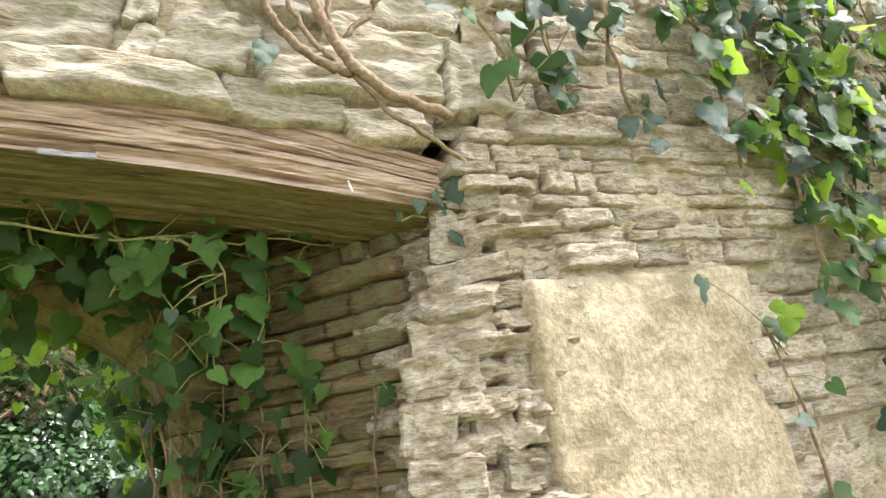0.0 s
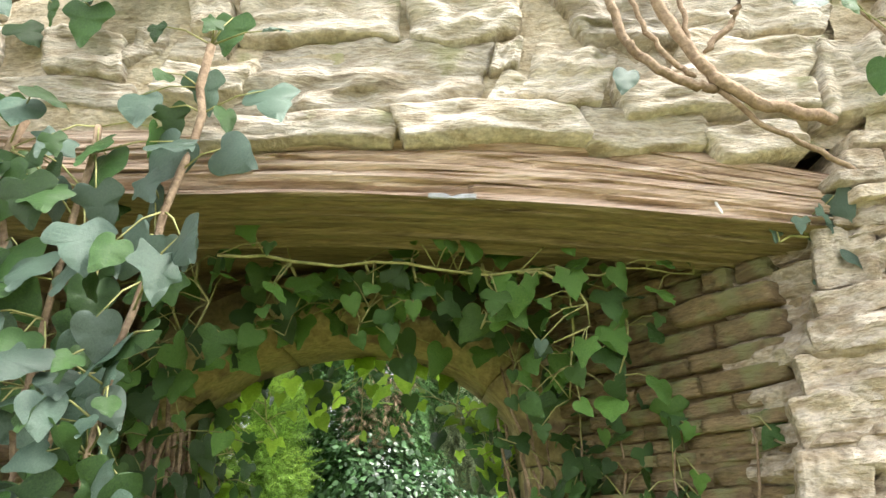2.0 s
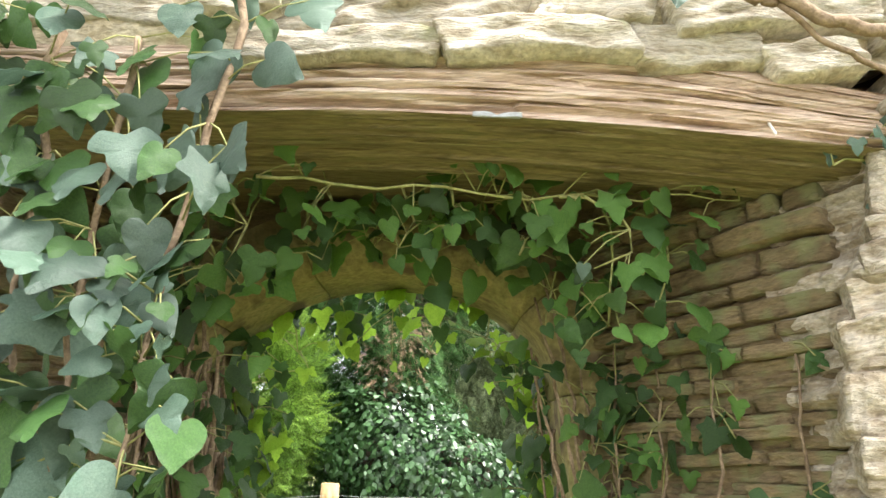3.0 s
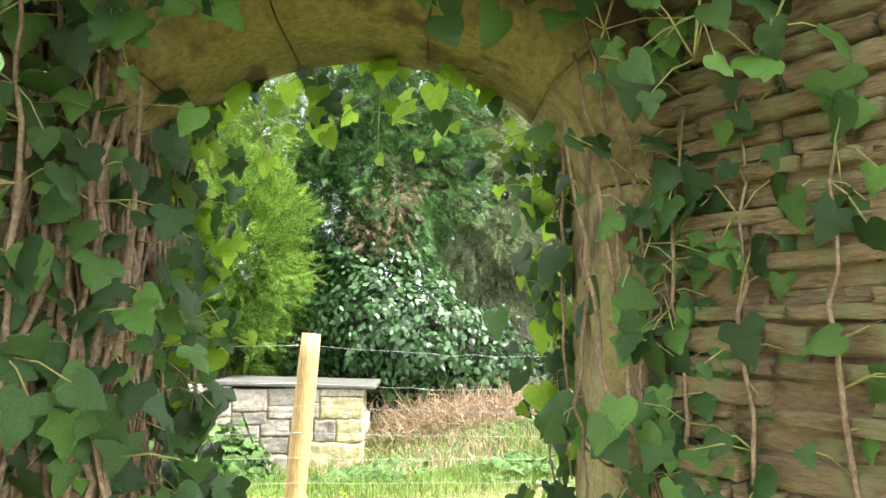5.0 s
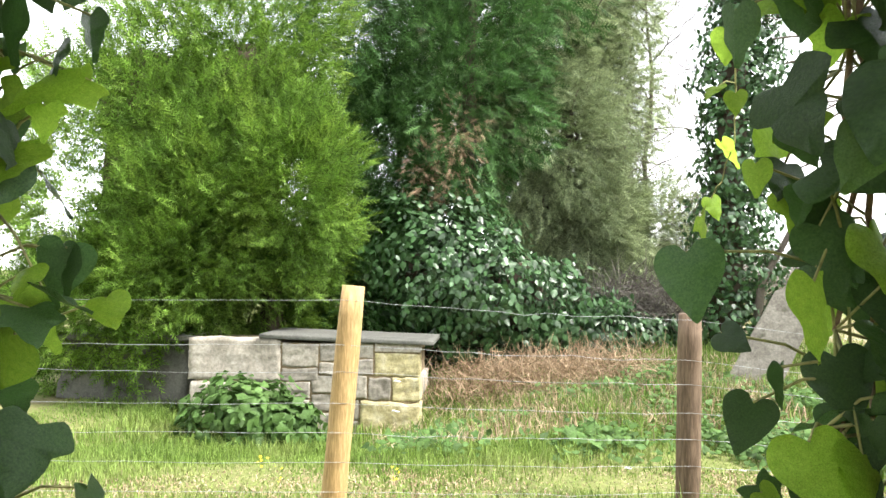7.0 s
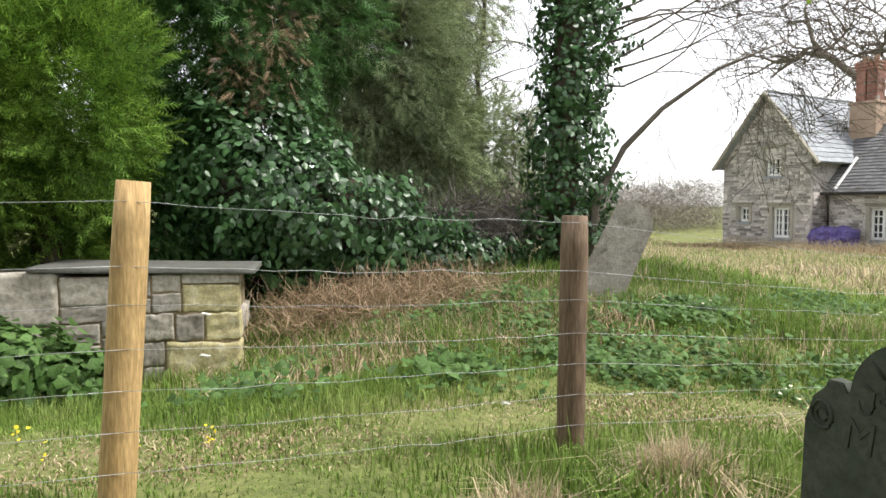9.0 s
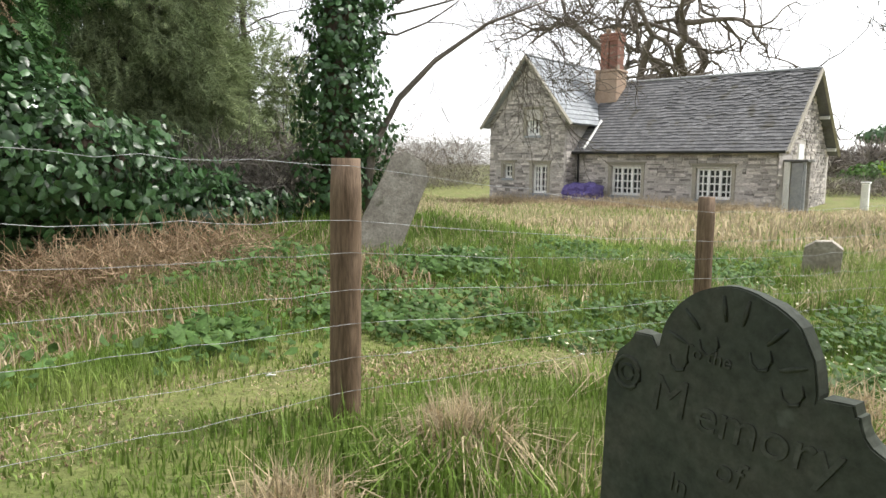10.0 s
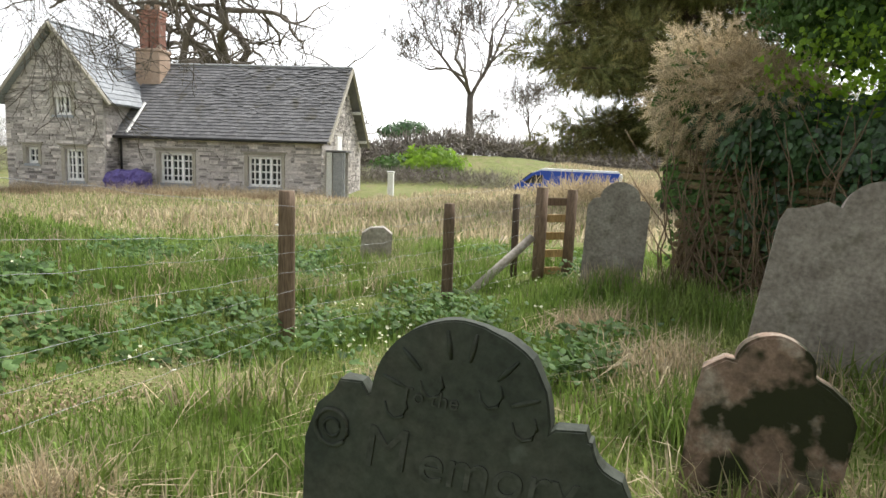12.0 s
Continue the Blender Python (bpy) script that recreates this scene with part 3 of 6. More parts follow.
def post(x, y, z0, z1, r, m, label, lean=(0, 0)):
    verts, faces = [], []
    n = 9
    pts = [(x + lean[0] * (i / n), y + lean[1] * (i / n), z0 - 0.15 + (z1 - z0 + 0.15) * i / n) for i in range(n + 1)]
    tube(pts, [r * (1.04 - 0.04 * i / n + 0.03 * noise.noise(Vector((x, i * 0.7, 2)))) for i in range(n)] + [r * 0.93], 18, verts, faces)
    me = mesh("post", verts, faces, m)
    me.polygons[-1].use_smooth = False
    return part("post", me, fence, label)


post(-0.66, 4.25, 0.28, 1.395, 0.057, POST_N, "new yellowish pine fence post", (0.1, 0))
post(1.085, 4.6, 0.24, 1.268, 0.059, POST_O, "weathered brown fence post", (0.015, 0))
post(3.70, 5.12, 0.06, 1.055, 0.052, POST_O, "weathered brown fence post")
post(5.0, 4.58, 0.12, 0.945, 0.043, POST_O, "thin weathered fence post")
post(-3.4, 4.1, 0.3, 1.38, 0.057, POST_O, "weathered brown fence post")
stops = [(-3.4, 4.04, 0.29), (-0.6, 4.19, 0.29), (1.09, 4.535, 0.24), (3.70, 5.06, 0.06), (5.0, 4.53, 0.12), (6.0, 4.17, 0.2)]
for k, h in enumerate((1.0, 0.80, 0.68, 0.54, 0.41, 0.28, 0.15)):
    verts, faces = [], []
    for a, b in zip(stops, stops[1:]):
        sc = 1.0 if b[0] < 3 else 0.88
        tube(wiggle((a[0], a[1], a[2] + h * (1.04 if a[0] < 0 else 1 if a[0] < 3 else .9)), (b[0], b[1], b[2] + h * (1.04 if b[0] < 0 else 1 if b[0] < 3 else .9)), 14, 0.004, rng, 0.012), [0.0010] * 15, 5, verts, faces)
    part("wire", mesh("wire", verts, faces, WIRE), fence)
    for a, b in zip(stops[1:3], stops[2:4]):
        t = rng.uniform(0.1, 0.95)
        c = Vector(a).lerp(Vector(b), t) + Vector((0, 0, h - 0.012))
        if k and rng.rand() < 0.6:
            part("wool_tuft", mesh("wool_tuft", *tube([c - Vector((0.018, 0, 0)), c - Vector((0.008, 0.004, -0.004)), c + Vector((0.008, 0.004, -0.002)), c + Vector((0.018, 0, 0))], [0.002, 0.005, 0.004, 0.002], 5), WHITE), fence, "tuft of pale wool caught on wire")

# ---- gate ----
gate = thing("gate", "small wooden field gate between square posts with a diagonal strut", "gate")
gz0 = 0.22


def bar(a, b, r, m, name, parent, sides=8, label=""):
    v, f = tube([a, Vector(a).lerp(Vector(b), 0.5), b], [r, r, r * 0.96], sides)
    return part(name, mesh(name, v, f, m, sides > 4), parent, label)


bar((6.02, 4.16, 0.1), (6.06, 4.16, 1.06), 0.055, POST_O, "gate_post", gate, 12)
bar((6.32, 3.98, 0.1), (6.34, 3.96, 1.04), 0.05, POST_O, "gate_post", gate, 12)
bar((6.25, 4.46, 0.1), (6.25, 4.46, 0.98), 0.035, BARK, "gate_post", gate, 8)
bar((5.45, 4.62, 0.12), (6.0, 4.22, 0.62), 0.04, TOMB, "strut", gate, 10, "pale debarked diagonal strut")
for z in (0.30, 0.46, 0.62, 0.78, 0.93):
    part("rail", bevelled("rail", 0, 0.36, -0.012, 0.012, z - 0.035, z + 0.035, POST_N if z < .9 else POST_O, 0.004), gate, at=pose(6.13, 4.24, 0, 0, 0, -48))
part("stile", bevelled("stile", 0, 0.07, -0.02, 0.02, 0.22, 1.0, POST_N, 0.004), gate, at=pose(6.38, 4.02, 0, 0, 0, -48))


# ---- headstones ----
def headstone(name, outline, thick, m, at, label, parts=()):
    n = len(outline)
    bm = bmesh.new()
    front = [bm.verts.new((x, -thick / 2, z)) for x, z in outline]
    f = bm.faces.new(front)
    r = bmesh.ops.extrude_face_region(bm, geom=[f])
    bmesh.ops.translate(bm, verts=[v for v in r["geom"] if isinstance(v, bmesh.types.BMVert)], vec=(0, thick, 0))
    bmesh.ops.recalc_face_normals(bm, faces=bm.faces[:])
    edges = [e for e in bm.edges if abs(e.verts[0].co.y - e.verts[1].co.y) < 1e-6]
    bmesh.ops.bevel(bm, geom=edges, offset=min(0.008, thick * 0.15), segments=2, affect="EDGES", clamp_overlap=True)
    bmesh.ops.triangulate(bm, faces=[f for f in bm.faces if len(f.verts) > 4])
    for v in bm.verts:
        d = noise.noise(v.co * 9) * 0.004 + noise.noise(v.co * 31) * 0.0025
        v.co += Vector((d, 0, d))
    me = bpy.data.meshes.new(name)
    bm.to_mesh(me)
    bm.free()
    me.materials.append(m)
    ob = thing(name, label, "headstone", "headstones", at=at)
    part("slab", me, ob)
    return ob


def arc(cx, cz, r, a0, a1, n=14, rz=None):
    rz = rz or r
    return [(cx + r * math.cos(radians(a0 + (a1 - a0) * i / n)), cz + rz * math.sin(radians(a0 + (a1 - a0) * i / n))) for i in range(n + 1)]


# the nearest stone; x runs along its face, the face looks back at the walker
outline = [(-.252, -.95), (.256, -.95), (.256, -.045)] + arc(.256, .055, .062, 268, 190, 6)[1:] + [(.190, .045), (.185, .060), (.145, .058), (.138, .052)] + arc(-.003, .05, .142, 4, 176, 26) + [(-.148, .058), (-.160, .075), (-.195, .075), (-.205, .055), (-.232, .03), (-.252, -.03)]
NEAR = headstone("headstone", outline, 0.032, SLATE_H, pose(0.945, 2.755, 0.930, 0, 2, -83) @ Matrix.Scale(0.83, 4), "dark green slate headstone with a round top and carved lettering")


def carve(points, r, name="carving"):
    v, f = tube(points, [r * 0.5] + [r] * (len(points) - 2) + [r * 0.5], 6)
    part(name, mesh(name, v, f, SLATE_H), NEAR)


for a in (20, 48, 80, 100, 135, 160):
    c, s = math.cos(radians(a)), math.sin(radians(a))
    carve([(-.003 + c * q, -.017, .05 + s * q) for q in (.085, .105, .128)], 0.0045, "petal_ridge")
for cx in (-.045, .045, .098, -.1):
    carve([(cx + .018 * math.cos(t), -.017, .125 - abs(cx) * 0.75 + .022 * math.sin(t)) for t in [i * 0.8 + 3 for i in range(6)]], 0.003, "petal_ridge")
carve([(-.205 + .028 * math.cos(t), -.017, -.005 + .03 * math.sin(t)) for t in [i * 0.5 for i in range(14)]], 0.004, "scroll")
carve([(-.205 + .014 * math.cos(t), -.017, -.005 + .015 * math.sin(t)) for t in [i * 0.6 for i in range(11)]], 0.003, "scroll")


def words(text, size, x, z, parent, m, y=-0.017, depth=0.0022, shear=0.0):
    cu = bpy.data.curves.new("lettering", "FONT")
    cu.body, cu.size, cu.extrude, cu.shear = text, size, depth, shear
    tmp = bpy.data.objects.new("lettering", cu)
    scene.collection.objects.link(tmp)
    dg = bpy.context.evaluated_depsgraph_get()
    me = bpy.data.meshes.new_from_object(tmp.evaluated_get(dg))
    bpy.data.objects.remove(tmp)
    me.materials.append(m)
    part("lettering", me, parent, at=pose(x, y, z, 90, 0, 0))


words("To the", 0.034, -.095, .058, NEAR, SLATE_L, shear=0.1)
words("M", 0.098, -.152, -.055, NEAR, SLATE_L, shear=0.1)
words("emory", 0.092, -.062, -.062, NEAR, SLATE_L, shear=0.1)
words("of", 0.066, -.02, -.135, NEAR, SLATE_L, shear=0.2)
words("In", 0.05, -.10, -.19, NEAR, SLATE_L, shear=0.1)

RS = [(-.19, -.62), (.20, -.62), (.215, .0), (.19, .05), (.14, .085), (.10, .10)] + arc(-.01, .10, .105, 2, 178, 16, .095) + [(-.14, .105), (-.165, .085), (-.195, .06), (-.205, -.1)]
headstone("headstone", RS, 0.09, LICHEN, pose(2.17, 2.365, 0.665, -3, 6, -88) @ Matrix.Scale(0.94, 4), "small lichen-mottled headstone with mossy dark patches")
BG = [(-.30, -1.0), (.42, -1.0), (.42, .02), (.33, .09), (.26, .10)] + arc(.09, .10, .165, 0, 180, 16, .15) + [(-.10, .11), (-.13, .12), (-.20, .08), (-.28, .06), (-.30, .0)]
headstone("headstone", BG, 0.08, SLATE_G, pose(3.58, 2.05, 1.01, -8, 9, -90), "tall pale grey headstone leaning, with dark moss blotches")
HS = [(-.25, -.75), (.24, -.75), (.24, .07), (.21, .10)] + arc(.0, .10, .16, 0, 180, 16, .14) + [(-.21, .09), (-.25, .04)]
headstone("headstone", HS, 0.06, SLATE_G, pose(5.89, 3.46, 0.90, 0, 3, -80), "grey-brown slate headstone with a rounded top beside the gate")
LS = [(-.26, -1.15), (.22, -1.15), (.20, .0), (.10, .14), (-.10, .16), (-.20, .08)]
headstone("headstone", LS, 0.10, SLATE_G, pose(3.05, 8.02, 1.17, -6, 24, -20), "grey headstone leaning steeply on the grassy bank")
MS = [(-.17, -.5), (.17, -.5), (.16, .02), (.06, .09), (-.08, .07), (-.17, .0)]
headstone("headstone", MS, 0.12, TOMB, pose(6.57, 6.11, 0.46, 5, 4, -60), "small broken pale grey headstone stump in grass")

# ---- chest tomb ----
tomb = thing("chest_tomb", "rough stone chest tomb with a thin dark slate lid", "tomb")
part("core", mesh("core", *box(-2.9, -0.64, 7.905, 8.7, -0.4, 0.74), MORTAR, False), tomb)
TB = [(-2.99, -2.03, .35, .78, 0), (-2.02, -1.64, .50, .74, 0), (-1.63, -1.32, .56, .75, 0), (-1.63, -1.32, .43, .55, 0), (-2.02, -1.64, .36, .49, 0), (-1.31, -1.08, .60, .755, 0), (-1.31, -1.08, .43, .59, 0),
      (-1.07, -.60, .665, .755, 0), (-1.07, -.61, .42, .66, 1), (-1.38, -1.14, .19, .42, 0), (-1.13, -.90, .18, .41, 0), (-.89, -.60, .175, .415, 1), (-1.21, -.60, -.22, .17, 1), (-1.40, -1.22, -.02, .18, 0), (-1.40, -1.22, -.3, -.03, 0),
      (-2.02, -1.72, .18, .35, 0), (-1.71, -1.39, .24, .42, 0), (-1.71, -1.41, .06, .23, 0), (-2.02, -1.72, -.02, .17, 0), (-1.71, -1.41, -.3, .05, 0), (-2.02, -1.72, -.3, -.03, 0), (-2.97, -2.55, -.3, .34, 0), (-2.54, -2.03, .05, .34, 0), (-2.54, -2.03, -.3, .04, 0)]
for k, (x0, x1, z0, z1, yel) in enumerate(TB):
    part("stone", stone("stone", x1 - x0 - .006, z1 - z0 - .005, 0.2, TOMB_Y if yel else TOMB, 300 + k, 18, 12, 0.035, 0.05, 5), tomb, at=pose((x0 + x1) / 2, 7.98 + 0.008 * (k % 3), (z0 + z1) / 2, 0, 1.5 * math.sin(k * 2.7), 0))
part("lid", stone("lid", 1.78, 0.05, 0.85, TOMB_D, 333, 24, 4, 0.2, 0.15), tomb, "thin dark slate lid", pose(-1.36, 8.28, 0.785, 0, 1.5, 0))
for k in range(4):
    part("stone", stone("stone", 0.14, 0.22, 0.7 / 4, TOMB, 350 + k, 5, 5, 0.2, 0.06), tomb, at=pose(-0.685, 8.15 + k * 0.17, 0.3, 0, 0, 90))

old = thing("chest_tomb", "dark mossy slate chest tomb half hidden under the conifer", "tomb")
part("side", stone("side", 1.5, 1.0, .6, TOMB_D, 360, 16, 10, .08, .04, 5), old, at=pose(-3.95, 8.65, .2))
part("lid", stone("lid", 1.7, .07, .8, TOMB_D, 361, 16, 4, .2, .1), old, at=pose(-3.95, 8.65, .73))

# ---- cottage ----
HA = radians(-70)
house = thing("house", "grey rubble-stone cottage with slate roofs and white mullioned windows", "house", at=pose(15.72, 26.11, 0, 0, 0, -70))
# local: x along the front, y into the house


def hole_wall(name, x0, x1, z0, z1, y0, y1, holes, m):
    """A wall along x with rectangular openings right through it."""
    xs = sorted({x0, x1, *[h[0] for h in holes], *[h[1] for h in holes]})
    zs = sorted({z0, z1, *[h[2] for h in holes], *[h[3] for h in holes]})
    v, f = [], []
    for a, b in zip(xs, xs[1:]):
        for c, d in zip(zs, zs[1:]):
            if any(h[0] <= a and b <= h[1] and h[2] <= c and d <= h[3] for h in holes):
                continue
            p, q = box(a, b, y0, y1, c, d)
            f += [tuple(i + len(v) for i in t) for t in q]
            v += p
    bm = bmesh.new()
    mesh0 = mesh(name, v, f, m, False)
    bm.from_mesh(mesh0)
    bmesh.ops.remove_doubles(bm, verts=bm.verts[:], dist=0.001)
    bm.to_mesh(mesh0)
    bm.free()
    return mesh0


W_WING = [(1.76, 2.38, 2.36, 3.30), (2.08, 2.75, .13, 1.22), (.70, 1.11, .69, 1.24)]
W_MAIN = [(5.0, 6.18, .13, 1.19), (8.19, 9.38, .10, 1.15)]
part("wing_front", hole_wall("wing_front", 0, 3.5, -.6, 2.95, 0, .4, W_WING, H_WALL), house)
part("wing_gable", mesh("wing_gable", *[[(0, 0, 2.95), (3.5, 0, 2.95), (1.85, 0, 5.2), (0, .4, 2.95), (3.5, .4, 2.95), (1.85, .4, 5.2)], [(0, 1, 2), (3, 5, 4), (0, 3, 4, 1), (1, 4, 5, 2), (2, 5, 3, 0)]], H_WALL, False), house)
part("wing_side", mesh("wing_side", *box(3.1, 3.5, .4, 4.5, -.6, 2.95), H_WALL, False), house)
part("wing_side", mesh("wing_side", *box(0, .4, .4, 5.5, -.6, 2.95), H_WALL, False), house)
part("main_front", hole_wall("main_front", 3.5, 10.8, -.6, 1.85, .9, 1.3, W_MAIN, H_WALL), house)
part("gable_end", mesh("gable_end", [(10.4, .9, -.6), (10.8, .9, -.6), (10.8, 7.3, -.6), (10.4, 7.3, -.6), (10.4, .9, 1.85), (10.8, .9, 1.85), (10.8, 7.3, 1.85), (10.4, 7.3, 1.85), (10.4, 4.1, 4.5), (10.8, 4.1, 4.5)],
     [(0, 1, 5, 4), (1, 2, 6, 9, 5), (2, 3, 7, 6), (3, 0, 4, 8, 7), (4, 5, 9, 8), (6, 7, 8, 9)], H_WALL, False), house)
part("back_wall", mesh("back_wall", *box(0, 10.8, 7.3, 7.7, -.6, 1.85), H_WALL, False), house)


def rubble(rects, y, seed, holes, gable=None, side=False):
    """Small facing stones, joined, standing proud of the mortar."""
    rng = np.random.RandomState(seed)
    v, f = [], []
    for x0, x1, z0, z1 in rects:
        z = z0
        while z < z1:
            h = rng.uniform(.05, .125)
            x = x0
            while x < x1:
                w = rng.uniform(.12, .46)
                b = min(x + w, x1)
                ok = b - x > .05 and not any(x < q[1] + .1 and b > q[0] - .1 and z < q[3] + .12 and z + h > q[2] - .1 for q in holes)
                if gable and ok:
                    ok = z + h < gable((x + b) / 2)
                if ok:
                    o, d = len(v), rng.uniform(.012, .045)
                    p = [(x + .012, 0, z + .01), (b - .012, 0, z + .01), (b - .012, 0, z + h - .01), (x + .012, 0, z + h - .01)]
                    q = [(a + rng.uniform(-.01, .01), -d, c + rng.uniform(-.008, .008)) for a, _, c in p]
                    v += [(a, y + e, c) for a, e, c in p + q] if not side else [(y - e, a, c) for a, e, c in p + q]
                    f += [(o + 4, o + 5, o + 6, o + 7)] + [(o + k, o + (k + 1) % 4, o + 4 + (k + 1) % 4, o + 4 + k) for k in range(4)]
                x = b
            z += h
    m = mesh("stone_facing", v, f, H_STONE_I, False)
    tagged(part("stone_facing", m, house), kind="stuff")


H_STONE_I = mat("grey_house_stones", [(0.21, 0.19, 0.18), (0.43, 0.395, 0.37), (0.57, 0.53, 0.505)], 2.0, 0.92, 0.5, (1, 1, 2.0), 16, 0.5, dist=0.02, island=True)
rubble([(0, 3.5, -.5, 5.2)], 0, 11, W_WING, lambda x: 2.95 + 2.25 * (1 - abs(x - 1.85) / 1.75))
rubble([(3.5, 10.8, -.5, 1.8)], .9, 12, W_MAIN)
rubble([(.9, 7.3, -.5, 4.5)], 10.8, 13, [(1.4, 2.3, -.6, 1.4), (3.2, 3.9, 1.1, 2.0)], lambda y: 1.85 + 2.65 * (1 - abs(y - 4.1) / 3.2), True)
rubble([(.1, .9, -.5, 2.9)], 3.5, 14, [], None, True)


def window(x0, x1, z0, z1, y, cols, rows, lights):
    w = part("window", bevelled("window", x0 - .02, x1 + .02, y + .2, y + .215, z0, z1, LENS, 0.002), house)
    fr = .075
    for nm, a in (("sill", (x0 - .08, x1 + .08, y - .05, y + .2, z0 - .09, z0)), ("frame", (x0, x0 + fr, y + .12, y + .19, z0, z1)), ("frame", (x1 - fr, x1, y + .12, y + .19, z0, z1)),
                  ("frame", (x0 + fr, x1 - fr, y + .12, y + .19, z1 - fr, z1)), ("frame", (x0 + fr, x1 - fr, y + .12, y + .19, z0, z0 + fr * 1.3))):
        part(nm, bevelled(nm, *a, WHITE if nm != "sill" else H_SLATE2, .005), w)
    for k in range(1, lights):
        c = x0 + (x1 - x0) * k / lights
        part("mullion", bevelled("mullion", c - .045, c + .045, y + .11, y + .188, z0 + fr, z1 - fr, WHITE, .005), w)
    for k in range(1, lights * cols):
        if k % cols:
            c = x0 + (x1 - x0) * k / (lights * cols)
            part("glazing_bar", bevelled("glazing_bar", c - .022, c + .022, y + .14, y + .186, z0 + fr, z1 - fr, WHITE, .003), w)
    for k in range(1, rows):
        c = z0 + (z1 - z0) * k / rows
        part("glazing_bar", bevelled("glazing_bar", x0 + fr, x1 - fr, y + .142, y + .184, c - .022, c + .022, WHITE, .003), w)
    part("surround", bevelled("surround", x0 - .13, x0 - .005, y - .03, y + .1, z0 - .05, z1 + .05, LEAD_S, .01), w)
    part("surround", bevelled("surround", x1 + .005, x1 + .13, y - .03, y + .1, z0 - .05, z1 + .05, LEAD_S, .01), w)
    part("lintel", bevelled("lintel", x0 - .15, x1 + .15, y - .04, y + .1, z1 + .055, z1 + .13, LEAD_S, .01), w)
    part("hood", bevelled("hood", x0 - .22, x1 + .22, y - .1, y + .05, z1 + .135, z1 + .18, LEAD_S, .01), w)


LEAD_S = mat("pale_window_stone", [(0.30, 0.28, 0.23), (0.40, 0.37, 0.31)], 3, 0.9, 0.3)
window(*W_WING[0], 0, 2, 3, 2)
window(*W_WING[1], 0, 2, 4, 2)
window(*W_WING[2], 0, 2, 2, 1)
window(*W_MAIN[0], .9, 2, 4, 3)
window(*W_MAIN[1], .9, 2, 4, 3)


def slates(name, a, b, c, d, rows, cols, m, seed):
    """Overlapping slates between the eave a-b and the ridge d-c."""
    rng = np.random.RandomState(seed)
    a, b, c, d = map(Vector, (a, b, c, d))
    n = (b - a).cross(d - a).normalized()
    v, f = [], []
    for r in range(rows):
        t0, t1 = r / rows, min(1, (r + 1.25) / rows)
        for k in range(cols + 1):
            s0, s1 = max(0, (k - (r % 2) * .5) / cols), min(1, (k + 1 - (r % 2) * .5) / cols)
            if s1 - s0 < .002:
                continue
            lift = .022 + rng.uniform(0, .014 + .03 * (s0 > .35) * t0)
            dz = rng.normal(0, .02 + .05 * (s0 > .35) * t0) / rows * 3
            g = (s1 - s0) * .02
            P = [(a.lerp(b, s0 + g)).lerp(d.lerp(c, s0 + g), t0 + dz) + n * lift, (a.lerp(b, s1 - g)).lerp(d.lerp(c, s1 - g), t0 + dz) + n * lift,
                 (a.lerp(b, s1 - g)).lerp(d.lerp(c, s1 - g), t1) + n * .004, (a.lerp(b, s0 + g)).lerp(d.lerp(c, s0 + g), t1) + n * .004]
            o = len(v)
            v += P + [P[0] - n * .02, P[1] - n * .02]
            f += [(o, o + 1, o + 2, o + 3), (o + 4, o + 5, o + 1, o)]
    return tagged(part(name, mesh(name, v, f, m, False), house), kind="stuff")


def slab(name, pts, th, m):
    pts = [Vector(p) for p in pts]
    n = (pts[1] - pts[0]).cross(pts[-1] - pts[0]).normalized() * th
    k = len(pts)
    v = pts + [p - n for p in pts]
    return part(name, mesh(name, v, [tuple(range(k)), tuple(range(k, 2 * k))[::-1]] + [(i, k + i, k + (i + 1) % k, (i + 1) % k) for i in range(k)], m, False), house)


E1, E2, RG1, RG2 = (3.3, .55, 1.72), (11.15, .55, 1.72), (11.15, 4.1, 4.62), (3.3, 4.1, 4.62)
slab("roof", (E1, E2, RG1, RG2), .08, H_SLATE)
slab("roof", ((11.15, 7.65, 1.72), (3.3, 7.65, 1.72), (3.3, 4.1, 4.62), (11.15, 4.1, 4.62)), .08, H_SLATE)
slates("slate_covering", E1, E2, RG1, RG2, 25, 40, H_SLATE, 1)
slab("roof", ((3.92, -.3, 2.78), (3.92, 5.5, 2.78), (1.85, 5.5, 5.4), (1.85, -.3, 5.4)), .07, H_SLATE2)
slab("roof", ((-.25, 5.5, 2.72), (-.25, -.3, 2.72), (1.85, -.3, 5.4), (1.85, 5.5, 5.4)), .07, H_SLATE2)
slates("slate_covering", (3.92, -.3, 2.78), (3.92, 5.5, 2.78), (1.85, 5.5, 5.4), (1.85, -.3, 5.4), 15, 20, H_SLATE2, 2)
part("ridge", bevelled("ridge", 3.3, 11.18, 4.02, 4.18, 4.6, 4.68, LEAD, .03), house)
part("ridge", bevelled("ridge", 1.77, 1.93, -.3, 5.4, 5.38, 5.46, LEAD, .03), house)
for p, q in (((-.27, -.32, 2.66), (1.85, -.32, 5.36)), ((3.94, -.32, 2.72), (1.85, -.32, 5.36)), ((11.17, .5, 1.66), (11.17, 4.1, 4.58)), ((11.17, 7.7, 1.66), (11.17, 4.1, 4.58))):
    v, f = tube([p, q], [.07, .07], 4)
    part("bargeboard", mesh("bargeboard", v, f, LEAD_S, False), house)
for y in (.9, 2.4, 5.8, 7.2):
    z = 4.5 - abs(y - 4.1) * .82
    part("purlin_end", bevelled("purlin_end", 10.8, 11.15, y - .06, y + .06, z - .14, z - .02, WHITE, .01), house)
